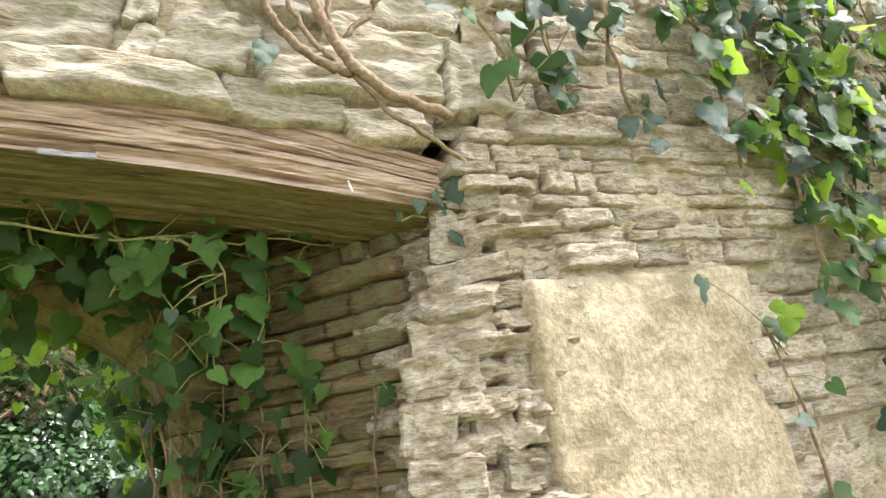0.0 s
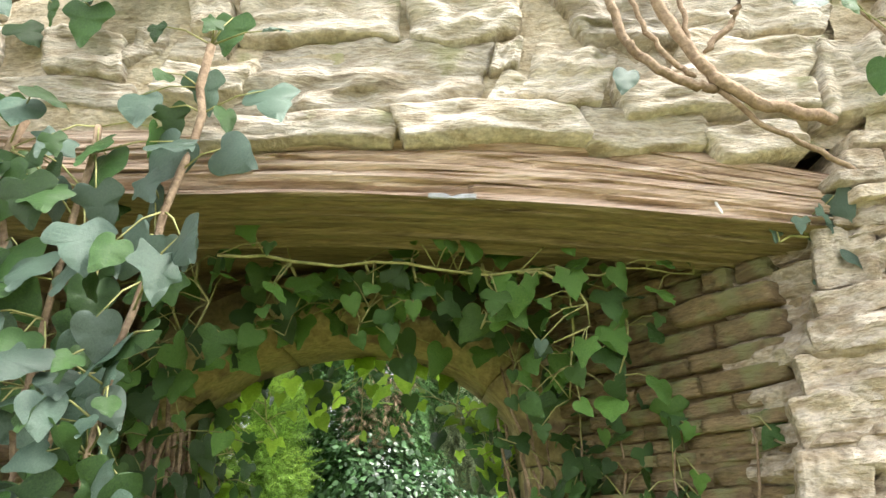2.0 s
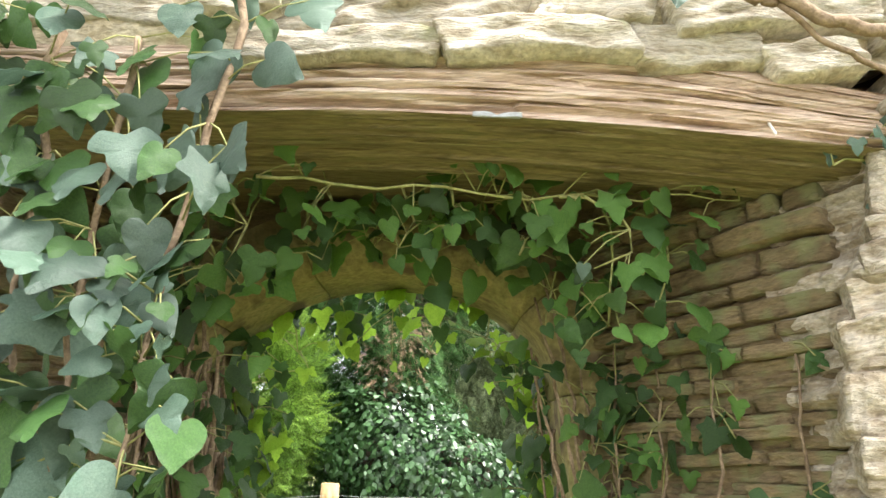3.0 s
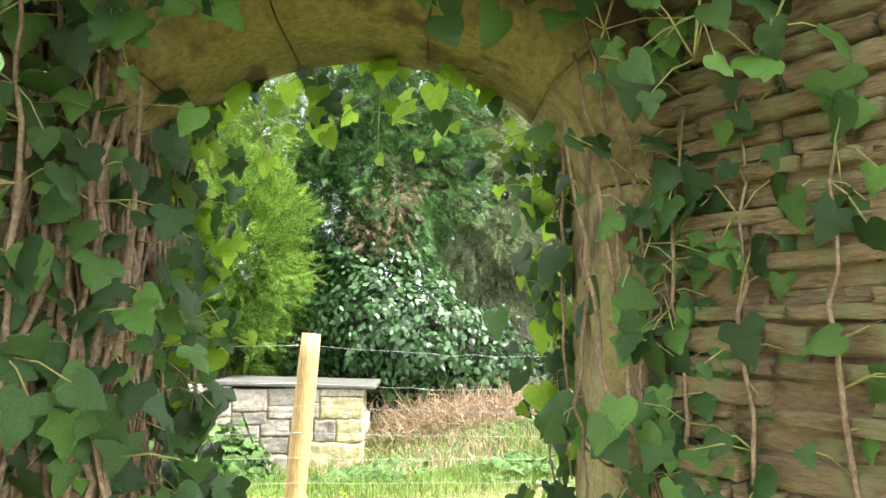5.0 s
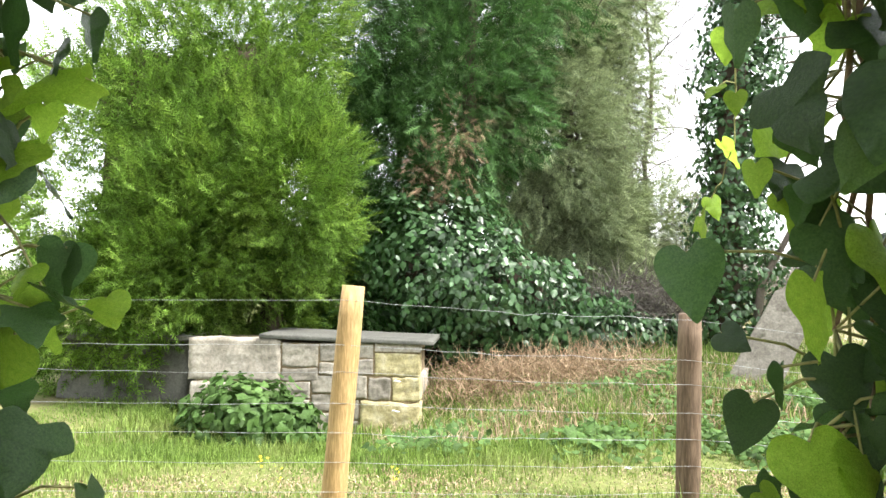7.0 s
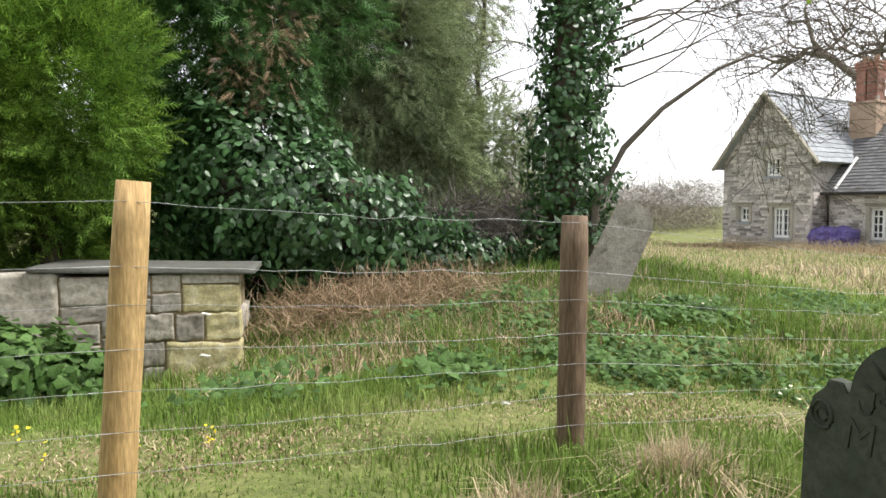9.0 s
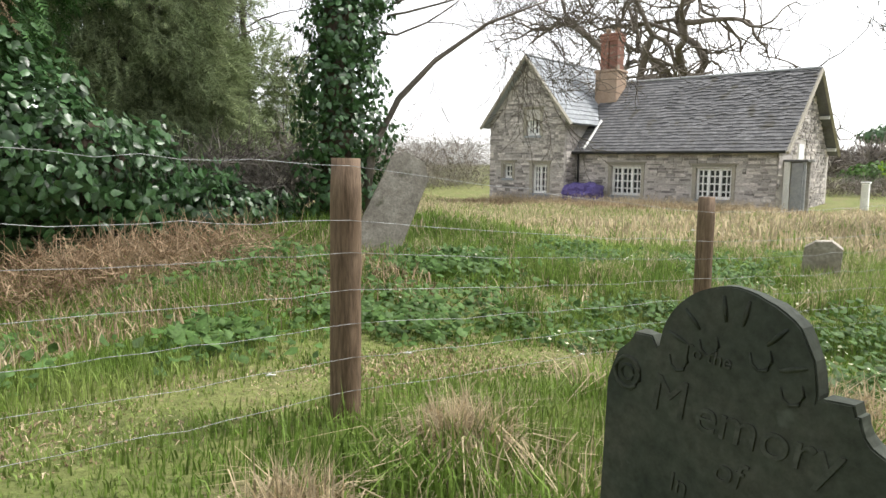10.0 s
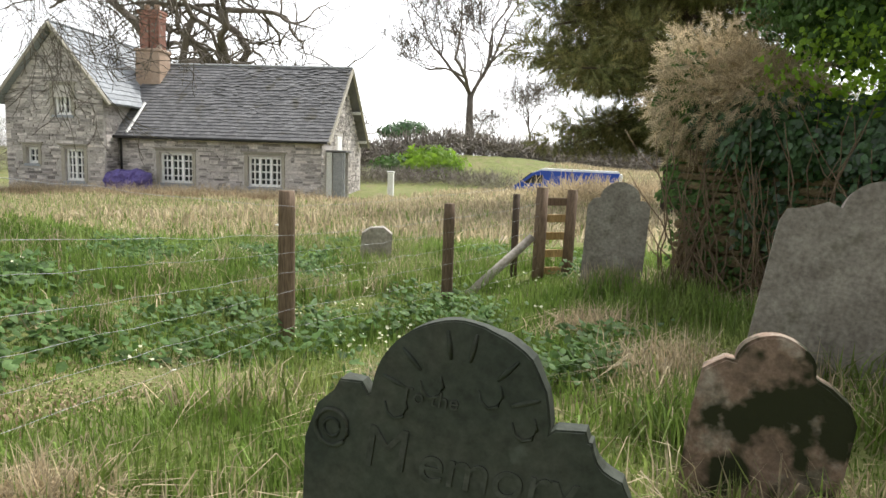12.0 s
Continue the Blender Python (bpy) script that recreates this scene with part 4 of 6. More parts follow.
v, f = tube([(3.4, .5, 1.70), (11.1, .5, 1.70)], [.055, .055], 8)
part("gutter", mesh("gutter", v, f, IRON), house)
v, f = tube([(3.62, .8, 1.68), (3.62, .84, 1.5), (3.62, .84, -.5)], [.04, .04, .04], 8)
part("drainpipe", mesh("drainpipe", v, f, IRON), house)
v, f = tube([(3.96, .62, 1.86), (3.96, 1.3, 2.42), (3.93, 2.0, 2.98)], [.05, .05, .05], 4)
part("flashing", mesh("flashing", v, f, WHITE, False), house, "pale lead valley flashing")
chim = part("chimney", bevelled("chimney", 3.05, 4.0, 3.0, 3.9, 3.6, 5.0, BRICK_O, .03), house, "tall red brick chimney on an orange base")
part("shoulder", bevelled("shoulder", 3.0, 4.06, 2.95, 3.95, 4.95, 5.07, BRICK_O, .03), chim)
part("stack", bevelled("stack", 3.17, 3.52, 3.15, 3.75, 5.06, 6.4, BRICK, .02), chim)
part("stack", bevelled("stack", 3.56, 3.92, 3.15, 3.75, 5.06, 6.4, BRICK, .02), chim)
for zz in (6.2, 6.31, 6.41):
    part("cornice", bevelled("cornice", 3.17 - (zz - 6.1) * .2, 3.92 + (zz - 6.1) * .2, 3.1, 3.8, zz, zz + .09, BRICK, .015), chim)
for x in (3.35, 3.74):
    v, f = tube([(x, 3.45, 6.45), (x, 3.45, 6.7), (x, 3.45, 6.73)], [.11, .1, .12], 10)
    part("pot", mesh("pot", v, f, BRICK_O), chim)
porch = part("porch", bevelled("porch", 10.8, 11.55, 1.45, 2.35, 1.38, 1.46, H_SLATE, .02), house, "small slate-roofed side porch")
part("porch_panel", bevelled("porch_panel", 10.84, 11.02, 1.45, 1.53, -.5, 1.38, WHITE, .01), porch, "white painted porch panel")
part("porch_door", bevelled("porch_door", 11.06, 11.40, 1.50, 1.56, -.5, 1.36, LEAD, .01), porch, "grey boarded door")
part("porch_post", bevelled("porch_post", 11.42, 11.50, 1.45, 1.53, -.5, 1.38, LEAD, .01), porch)
part("porch_wall", bevelled("porch_wall", 10.8, 11.45, 2.25, 2.35, -.5, 1.38, H_WALL, .02), porch)
part("side_window", bevelled("side_window", 10.78, 10.83, 3.2, 3.9, 1.15, 2.0, WHITE, .01), house)
tarp = thing("tarpaulin_heap", "crumpled purple-blue tarpaulin heaped against the cottage wall", "tarpaulin", at=Matrix.Translation((15.72, 26.11, 0)) @ pose(0, 0, 0, 0, 0, -70) @ pose(4.15, .3, .15))
part("sheet", stone("sheet", 1.5, .8, .8, TARP, 900, 22, 12, .3, .2, 2, False), tarp)
gp = thing("gatepost", "white painted gatepost beside the cottage garden", "post", at=Matrix.Translation((15.72, 26.11, 0)) @ pose(0, 0, 0, 0, 0, -70) @ pose(12.6, 5, -.2))
part("shaft", bevelled("shaft", -.12, .12, -.12, .12, -.4, .85, WHITE, .02), gp)
part("cap", bevelled("cap", -.15, .15, -.15, .15, .85, .92, WHITE, .02), gp)

# ---- van ----
van = thing("van", "blue panel van with a white roof parked beyond the meadow", "van", at=pose(33.0, 10.9, -0.78, 0, 0, -76))
prof = [(-2.35, .3), (2.5, .3), (2.55, 1.4), (2.45, 1.62), (-1.2, 1.66), (-1.65, 1.5), (-2.2, 1.05), (-2.45, .9)]


def side_prism(pr, y0, y1, m, name):
    n = len(pr)
    v = [(x, y0, z) for x, z in pr] + [(x, y1, z) for x, z in pr]
    return mesh(name, v, [tuple(range(n)), tuple(range(n, 2 * n))[::-1]] + [(i, n + i, n + (i + 1) % n, (i + 1) % n) for i in range(n)], m, False)


part("body", side_prism(prof, -.9, .9, BLUE, "body"), van)
part("roof", side_prism([(-1.62, 1.53), (2.45, 1.58), (2.4, 1.72), (-1.1, 1.76)], -.86, .86, VAN_W, "roof"), van, "white roof panel")
part("windscreen", side_prism([(-2.16, 1.06), (-1.63, 1.49), (-1.25, 1.63), (-1.22, 1.67), (-1.67, 1.53), (-2.21, 1.09)], -.8, .8, LENS, "windscreen"), van, "sloping glass windscreen")
part("rear_corner", bevelled("rear_corner", 2.4, 2.58, -.92, .92, .9, 1.6, VAN_W, .04), van)
part("side_glass", side_prism([(-2.0, 1.05), (-1.1, 1.05), (-1.1, 1.45), (-1.55, 1.42)], -.91, .91, LENS, "side_glass"), van)
for x in (-1.6, 1.5):
    for y in (-.85, .85):
        v, f = tube([(x, y - .1, .3), (x, y + .1, .3)], [.32, .32], 18)
        w = part("wheel", mesh("wheel", v, f, RUBBER), van)
        v, f = tube([(x, y - .105, .3), (x, y + .105, .3)], [.18, .18], 12)
        part("rim", mesh("rim", v, f, LEAD), w)


# ---- trees and shrubs ----
def trunk(pts, rad, parent, m=BARK, sides=10, name="trunk"):
    v, f = tube(pts, rad, sides)
    return part(name, mesh(name, v, f, m), parent)


def branchy(start, direction, length, radius, depth, rng, verts, faces, spread=0.55, up=0.15, sides=6, split=3, thin=.002, bend=.17, keep=.62):
    """A limb that bends, tapers and divides."""
    n = 5 if depth > 1 else 4
    p, d = Vector(start), Vector(direction).normalized()
    pts, rad = [p.copy()], [radius]
    end = .62 if depth else .25
    for i in range(n):
        d = (d + Vector(rng.normal(0, bend, 3)) + Vector((0, 0, up * .25))).normalized()
        p = p + d * length / n
        pts.append(p.copy())
        rad.append(max(thin, radius * (1 - (1 - end) * (i + 1) / n)))
    tube(pts, rad, max(3, sides), verts, faces)
    if depth == 0:
        return
    for k in range(split):
        i = n if k == 0 else int(rng.randint(2, n + 1))
        nd = (d + Vector(rng.normal(0, spread, 3)) + Vector((0, 0, up))).normalized()
        branchy(pts[i], nd, length * rng.uniform(.6, .88), rad[i] * (.95 if k == 0 else keep), depth - 1, rng, verts, faces, spread, up, sides - 1, split, thin, bend, keep)


def bare_tree(x, y, height, seed, label, depth=6, lean=(0, 0), r=None, split=3, up=.15, z=None, spread=.55, bend=.17, keep=.62):
    rng = np.random.RandomState(seed)
    t = thing("tree", label, "tree", "bare trees", at=pose(x, y, gz(x, y) if z is None else z))
    r = r or height * .026
    h0 = height * .26
    trunk([(0, 0, -.4), (lean[0] * h0 * .5, lean[1] * h0 * .5, h0 * .5), (lean[0] * h0, lean[1] * h0, h0)], [r * 1.15, r, r * .85], t, BARK_F)
    for q in range(4):
        verts, faces = [], []
        a = q * 1.57 + rng.uniform(-.4, .4)
        branchy((lean[0] * h0, lean[1] * h0, h0 * rng.uniform(.8, .98)), (math.cos(a) * spread, math.sin(a) * spread, 1), height * .25, r * .55, depth - 1, rng, verts, faces, spread, up, 6, split, height * .0012, bend, keep)
        part("limb", mesh("limb", verts, faces, BARK_F), t)
    return t


def sprays(n, surf, m, name, seed, size, droop=0.0, flat=0.5):
    """Feathery flat fronds, each a rib with side leaflets, at the places surf(rng, n) gives with outward directions."""
    rng = np.random.RandomState(seed)
    P, D = surf(rng, n)
    D = D + rng.normal(0, .35, D.shape)
    D[:, 2] -= droop
    D /= np.linalg.norm(D, axis=1)[:, None]
    S = np.cross(D, rng.normal(0, 1, D.shape) * (1 - flat) + np.array([0, 0, flat]))
    S /= np.linalg.norm(S, axis=1)[:, None] + 1e-9
    U = np.cross(D, S)
    L = size * rng.uniform(.55, 1.3, n)
    loc = []
    tri = []
    for k in range(5):
        q = .12 + .17 * k
        w = .34 * (1 - q * .7)
        for sgn in (1, -1):
            o = len(loc)
            loc += [(q, 0, 0), (q + .1, 0, 0.0), (q + .26, sgn * w, .05)]
            tri.append((o, o + 1, o + 2))
    o = len(loc)
    loc += [(0, -.025, 0), (0, .025, 0), (1.12, 0, -.04)]
    tri.append((o, o + 1, o + 2))
    loc = np.array(loc)
    V = P[:, None] + (D[:, None] * loc[None, :, 0:1] + S[:, None] * loc[None, :, 1:2] + U[:, None] * loc[None, :, 2:3]) * L[:, None, None]
    T = np.array(tri)[None] + (np.arange(n) * len(loc))[:, None, None]
    return big_mesh(name, V.reshape(-1, 3), T.reshape(-1, 3), m)


LEAF2 = np.array([(0, 0, 0), (.28, .34, .05), (.55, .28, .08), (1, 0, -.05), (.55, -.28, .08), (.28, -.34, .05), (.3, 0, -.02)])
LTRI = [(0, 6, 1), (1, 6, 2), (2, 6, 3), (6, 4, 3), (6, 5, 4), (0, 5, 6)]


def leaves(n, surf, m, name, seed, size, hang=0.6):
    """Many small folded ivy leaves that hang outwards."""
    rng = np.random.RandomState(seed)
    P, Nn = surf(rng, n)
    Nn = Nn + rng.normal(0, .35, Nn.shape)
    Nn /= np.linalg.norm(Nn, axis=1)[:, None]
    D = rng.normal(0, .5, Nn.shape) + np.array([0, 0, -hang])
    D -= Nn * (D * Nn).sum(1)[:, None]
    D /= np.linalg.norm(D, axis=1)[:, None]
    S = np.cross(Nn, D)
    L = size * rng.uniform(.55, 1.25, n)
    V = P[:, None] + (D[:, None] * LEAF2[None, :, 0:1] + S[:, None] * LEAF2[None, :, 1:2] - Nn[:, None] * LEAF2[None, :, 2:3]) * L[:, None, None]
    T = np.array(LTRI)[None] + (np.arange(n) * len(LEAF2))[:, None, None]
    return big_mesh(name, V.reshape(-1, 3), T.reshape(-1, 3), m)


def blob(c, r, depth=.35, lump=.22, freq=2.2, seed=0, low=-1.0):
    """Places in the outer shell of a lumpy ellipsoid, with outward directions."""
    c, r = np.array(c, float), np.array(r, float)

    def surf(rng, n):
        d = rng.normal(0, 1, (n * 2, 3))
        d /= np.linalg.norm(d, axis=1)[:, None]
        d = d[d[:, 2] > low][:n]
        while len(d) < n:
            d = np.concatenate([d, d])[:n]
        k = 1 + lump * (np.sin(d[:, 0] * freq * 3 + seed) * np.cos(d[:, 2] * freq * 3.7 + seed * 2) + .6 * np.sin(d[:, 1] * freq * 6 + d[:, 2] * freq * 5 + seed))
        k *= 1 - depth * rng.rand(n) ** 2
        return c + d * r * k[:, None], d
    return surf


def many(*surfs):
    def surf(rng, n):
        parts = [s(rng, n // len(surfs) + 1) for s in surfs]
        return np.concatenate([p[0] for p in parts])[:n], np.concatenate([p[1] for p in parts])[:n]
    return surf


# bright conifer over the tomb
t = thing("conifer", "bright yellow-green conifer shrub with feathery sprays, overhanging the tomb", "conifer")
trunk([(-2.6, 9.2, -.2), (-2.5, 9.1, 1.5), (-2.6, 9.1, 4)], [.16, .12, .05], t)
part("crown", sprays(42000, many(blob((-2.7, 9.4, 1.3), (.9, .5, .7), seed=9), blob((-2.8, 8.9, 2.5), (1.15, 1.0, 1.5), seed=1), blob((-2.2, 8.6, 2.45), (.72, .7, 1.05), seed=2), blob((-3.4, 8.9, 3.6), (1.3, 1.0, 1.8), seed=3), blob((-2.7, 9.1, 4.4), (1.0, .9, 1.5), seed=4), blob((-3.6, 8.6, 1.6), (.9, .8, 1.0), seed=5), blob((-4.4, 8.8, 2.6), (1.2, .9, 1.6), seed=6), blob((-3.2, 8.5, 2.2), (.9, .7, 1.2), seed=7), blob((-4.3, 8.6, 1.0), (1.0, .8, .8), seed=8)), FROND, "crown", 21, .19, -.35, .3), t)
# inner_shade: added dark block that stands in for the crown's inner shade
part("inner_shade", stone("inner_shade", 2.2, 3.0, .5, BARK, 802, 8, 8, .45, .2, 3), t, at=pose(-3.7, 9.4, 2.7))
# dark yew behind
t = thing("yew_tree", "dark green yew with drooping sprays behind the ivy bush", "tree")
trunk([(-.4, 11, 0), (-.3, 10.9, 2), (-.2, 10.9, 5.5)], [.22, .18, .06], t)
part("crown", sprays(26000, many(blob((-.5, 10.6, 4.0), (1.3, 1.2, 1.8), seed=6), blob((-1.4, 10.4, 3.0), (.9, .8, 1.2), seed=16), blob((-1.7, 9.9, 1.3), (.7, .45, .9), seed=18), blob((-1.6, 11.2, 4.6), (1.6, 1.2, 2.4), seed=7), blob((-.5, 10.8, 6), (1.9, 1.4, 1.8), seed=8)), FROND_D, "crown", 22, .23, .1, .4), t)
part("dead_foliage", sprays(420, many(blob((-.75, 9.75, 2.75), (.3, .3, .5), depth=.9, seed=31), blob((-.35, 9.7, 3.1), (.3, .25, .6), depth=.9, seed=33)), BRACKEN, "dead_foliage", 27, .14, .5, .3), t, "rusty brown dead sprays")
t = thing("grey_conifer", "tall grey-green conifer with hanging foliage and bare inner limbs", "conifer")
trunk([(1.3, 12.2, .2), (1.25, 12.1, 2.5), (1.4, 12.2, 7)], [.15, .12, .05], t, BARK_F)
for k in range(9):
    trunk(wiggle((1.3, 12.1, 1.2 + k * .45), (1.3 + math.cos(k * 2.2) * 1.5, 11.6 + math.sin(k * 2.2) * .8, 1.6 + k * .5), 6, .08, rng), [.035, .03, .028, .022, .018, .012, .006], t, BARK_F, 5, "limb")
part("crown", sprays(26000, many(blob((.9, 11.7, 3.2), (1.2, 1.1, 1.6), seed=9), blob((1.15, 12.3, 4.2), (1.0, 1.0, 2.2), seed=10), blob((.4, 12.2, 5.4), (1.4, 1.2, 1.8), seed=11), blob((1.5, 12.0, 2.0), (.95, .9, 1.0), seed=12)), FROND_G, "crown", 23, .24, .45, .3), t)
t = thing("ivy_bush", "broad mound of glossy dark ivy behind the tomb", "ivy")
part("foliage", leaves(17000, many(blob((-.65, 9.75, 1.5), (1.05, .85, 1.05), seed=14), blob((-.1, 9.6, 1.15), (.95, .8, .95), seed=19), blob((.35, 9.9, .95), (1.3, .85, .85), seed=15), blob((1.5, 10.1, .6), (1.2, .7, .5), seed=17), blob((-1.0, 10.2, 1.2), (.9, .6, 1.1), seed=16)), IVY_B, "foliage", 24, .105), t)
# core: added dark block that keeps sky from showing through the leaves
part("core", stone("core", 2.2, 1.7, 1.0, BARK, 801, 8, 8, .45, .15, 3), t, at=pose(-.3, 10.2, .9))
# ivy-clad trunk
t = thing("ivy_clad_tree", "old tree trunk wrapped in dark ivy with bare limbs reaching over", "tree")
trunk([(3.05, 10.0, .3), (3.1, 10.0, 2.2), (3.2, 10.0, 4.5), (3.3, 10.1, 8)], [.2, .19, .17, .12], t)
part("ivy", leaves(14000, many(*[blob((3.08 + .04 * k + .06 * math.sin(k * 2), 9.98, .9 + k * .62), (.56 + .1 * math.sin(k * 1.7), .46, .55), seed=20 + k) for k in range(11)]), IVY_B, "ivy", 25, .09), t)
verts, faces = [], []
r2 = np.random.RandomState(8)
trunk([(3.3, 9.75, .5), (3.4, 9.7, 1.4), (3.7, 9.6, 2.0), (4.1, 9.45, 2.45), (4.7, 9.25, 2.9), (5.4, 9.0, 3.2)], [.06, .05, .04, .03, .02, .01], t, BARK_F, 7, "limb")
for k, (z, l) in enumerate(((2.75, 1.5), (2.95, 1.7), (3.1, 1.9), (3.25, 2.1), (3.4, 2.1), (3.5, 2.3), (3.6, 2.1), (3.8, 2.2), (4.1, 2.2), (4.4, 2.2), (4.7, 2.2))):
    branchy((3.5 + .1 * (k % 3), 9.7, z), (1, -.55 + .09 * k, .3), l * .66, .015, 5, r2, verts, faces, .36, .0, 5, 3, .0035)
tagged(part("twig_spray", mesh("twig_spray", verts, faces, BARK_F), t, "thin bare twigs"), kind="stuff")

t = thing("sapling", "spindly half-bare tree between conifer and ivied trunk", "tree")
trunk(wiggle((2.75, 12.6, .2), (2.6, 12.5, 6.5), 8, .06, r2), [.06, .055, .05, .045, .04, .035, .03, .02, .01], t, BARK_F, 6)
for k in range(24):
    verts, faces = [], []
    a = k * 2.4
    branchy((2.68, 12.55, 1.0 + k * .22), (math.cos(a), math.sin(a) * .5, .5), .7, .016, 4, r2, verts, faces, .5, .1, 4, 3, .004)
    part("limb", mesh("limb", verts, faces, BARK_F), t)
part("crown", sprays(7500, many(blob((2.1, 12.4, 4.3), (.85, .7, 1.7), depth=.8, seed=41), blob((2.75, 12.4, 2.1), (.8, .6, 1.0), depth=.8, seed=43), blob((2.0, 12.4, 6.0), (.8, .7, 1.0), depth=.8, seed=44)), FROND_G, "crown", 28, .2, .4, .3), t)

# bare trees and hedges in the distance
far = [("tall bare tree beyond the meadow", 55, 25.2, 19, 9, 1.9), ("small bare tree far across the fields", 62, 22, 8, 4, 1.9), ("ivy-stemmed bare stump tree", 57, 24.5, 4.5, 6, 1.8)]
for lab, x, y, h, sd, z in far:
    bare_tree(x, y, h, sd, lab, 7, r=h * .017, z=z, spread=.6, up=.2, keep=.7)
for x, y, sd, h in ((37.4, 42.6, 11, 26), (41.0, 39.6, 12, 27)):
    bare_tree(x, y, h, sd, "large spreading bare oak behind the cottage", 5, (.1, 0), .66, 3, .04, .2, .8, .30, .8)
bare_tree(11.5, 34, 5.5, 15, "bare hedgerow tree behind the cottage", 5, up=.1)
bare_tree(8.5, 30, 5, 16, "bare hedgerow tree behind the cottage", 5, up=.1)


def brush(name, label, a, b, n, height, depth, m, seed, l=.35):
    """A thicket of thin crossing twigs between two plan points."""
    rng = np.random.RandomState(seed)
    t = rng.rand(n)
    x = a[0] + (b[0] - a[0]) * t + rng.normal(0, depth, n)
    y = a[1] + (b[1] - a[1]) * t + rng.normal(0, depth, n)
    top = height * (.7 + .3 * np.sin(t * 17 + seed) * np.cos(t * 41))
    z = ground(x, y) + top * rng.rand(n) ** .8
    d = rng.normal(0, 1, (n, 3)) + np.array([0, 0, .5])
    d /= np.linalg.norm(d, axis=1)[:, None]
    s = np.cross(d, rng.normal(0, 1, (n, 3)))
    s /= np.linalg.norm(s, axis=1)[:, None]
    p = np.stack([x, y, z], 1)
    ln = (l * rng.uniform(.5, 1.5, n))[:, None]
    w = l * (.02 if l < .5 else .04)
    V = np.stack([p - s * w, p + s * w, p + d * ln + s * w * .4, p + d * ln * .98 - s * w * .4], 1).reshape(-1, 3)
    T = (np.array([[0, 1, 2], [0, 2, 3]])[None] + (np.arange(n) * 4)[:, None, None]).reshape(-1, 3)
    return thing(name, label, "hedge", kind="stuff", data=big_mesh(name, V, T, m))


brush("hedge", "tangled bare hedge behind the churchyard", (2, 30), (24, 40), 60000, 3.4, 1.6, BRUSH, 31, .34)
brush("hedge", "low bare hedge across the far field", (36, 30), (75, -5), 14000, 1.5, 1.0, BRUSH, 32, .9)
brush("hedge", "low scrubby hedge behind the cottage garden", (25, 27), (36, 14.5), 9000, .8, .9, BRUSH, 38, .45)
brush("hedge", "mossy green field bank along the lane", (24, 8.5), (31, 3), 6000, .5, .9, STRAW, 39, .55)
brush("scrub", "leggy scrub under the conifers", (1.2, 10.9), (3.0, 10.6), 2600, 1.1, .3, BRUSH, 33, .35)
brush("scrub", "rusty bramble scrub by the tomb", (-.3, 8.6), (1.6, 8.6), 3500, .35, .3, BRACKEN, 34, .22)
brush("garden_hedge", "low weedy growth along the cottage wall", (15.2, 25.6), (19.2, 15.6), 7000, .22, .3, STRAW, 35, .3)
t = thing("gorse_bush", "yellow-green flowering bush beyond the cottage garden", "bush")
part("foliage", leaves(3000, blob((36, 19.5, .9), (2.2, 1.6, 1.0), seed=3), IVY_Y, "foliage", 55, .28), t)
t = thing("laurel_bush", "rounded green bush beyond the cottage garden", "bush")
part("foliage", leaves(2500, blob((35, 21.2, .5), (1.8, 1.4, .9), seed=5), HERB, "foliage", 56, .25), t)

# dark pine beside the lane
t = thing("pine_tree", "dark olive pine with layered drooping boughs", "tree")
px, py = 21.45, 4.75
trunk([(px, py, -.2), (px, py, 4), (px - .1, py, 9)], [.3, .25, .12], t)
clumps = []
r3 = np.random.RandomState(4)
for k in range(64):
    a, z = r3.uniform(0, 6.28), r3.uniform(1.5, 8.5)
    ln = (5.0 if z > 2.6 else 4.0) * r3.uniform(.5, 1.0)
    e = (px + math.cos(a) * ln, py + math.sin(a) * ln, z + r3.uniform(-.3, .3))
    trunk([(px, py, z + .3), (px + math.cos(a) * ln * .5, py + math.sin(a) * ln * .5, z + .4), e], [.07, .05, .02], t, BARK, 5, "bough")
    for q in (.45, .75, 1.0):
        clumps.append(blob((px + math.cos(a) * ln * q, py + math.sin(a) * ln * q, z + .15), (.75, .75, .32), lump=.4, freq=4, seed=k + q))
part("crown", sprays(40000, many(*clumps), PINE, "crown", 26, .36, .1, .5), t)
far_pine = thing("far_pine", "dark flat-topped pine clump on the far ridge", "tree")
trunk([(150, 80, -1), (150, 80, 7)], [.4, .3], far_pine)
part("crown", leaves(1200, many(blob((150, 80, 8.5), (6, 4, 1.6)), blob((146, 82, 7.5), (4, 4, 1.4))), IVY_B, "crown", 66, 1.0), far_pine)
# far ridge
xs = np.linspace(-400, 900, 90)
v, f = [], []
for i, q in enumerate(xs):
    a = (q + 400) / 1300
    cx, cy = 420 - 300 * a ** 2 + 60 * a, 520 - 900 * a
    h = 9 + 5 * math.sin(i * .31) + 3 * math.sin(i * .83)
    v += [(cx, cy, -5), (cx + 30, cy + 20, max(3, h)), (cx + 120, cy + 60, max(3, h) - 4)]
for i in range(len(xs) - 1):
    f += [(i * 3, i * 3 + 3, i * 3 + 4, i * 3 + 1), (i * 3 + 1, i * 3 + 4, i * 3 + 5, i * 3 + 2)]
thing("backdrop", "hazy low hills on the horizon", "hills", kind="structure", data=mesh("backdrop", v, f, HILL))

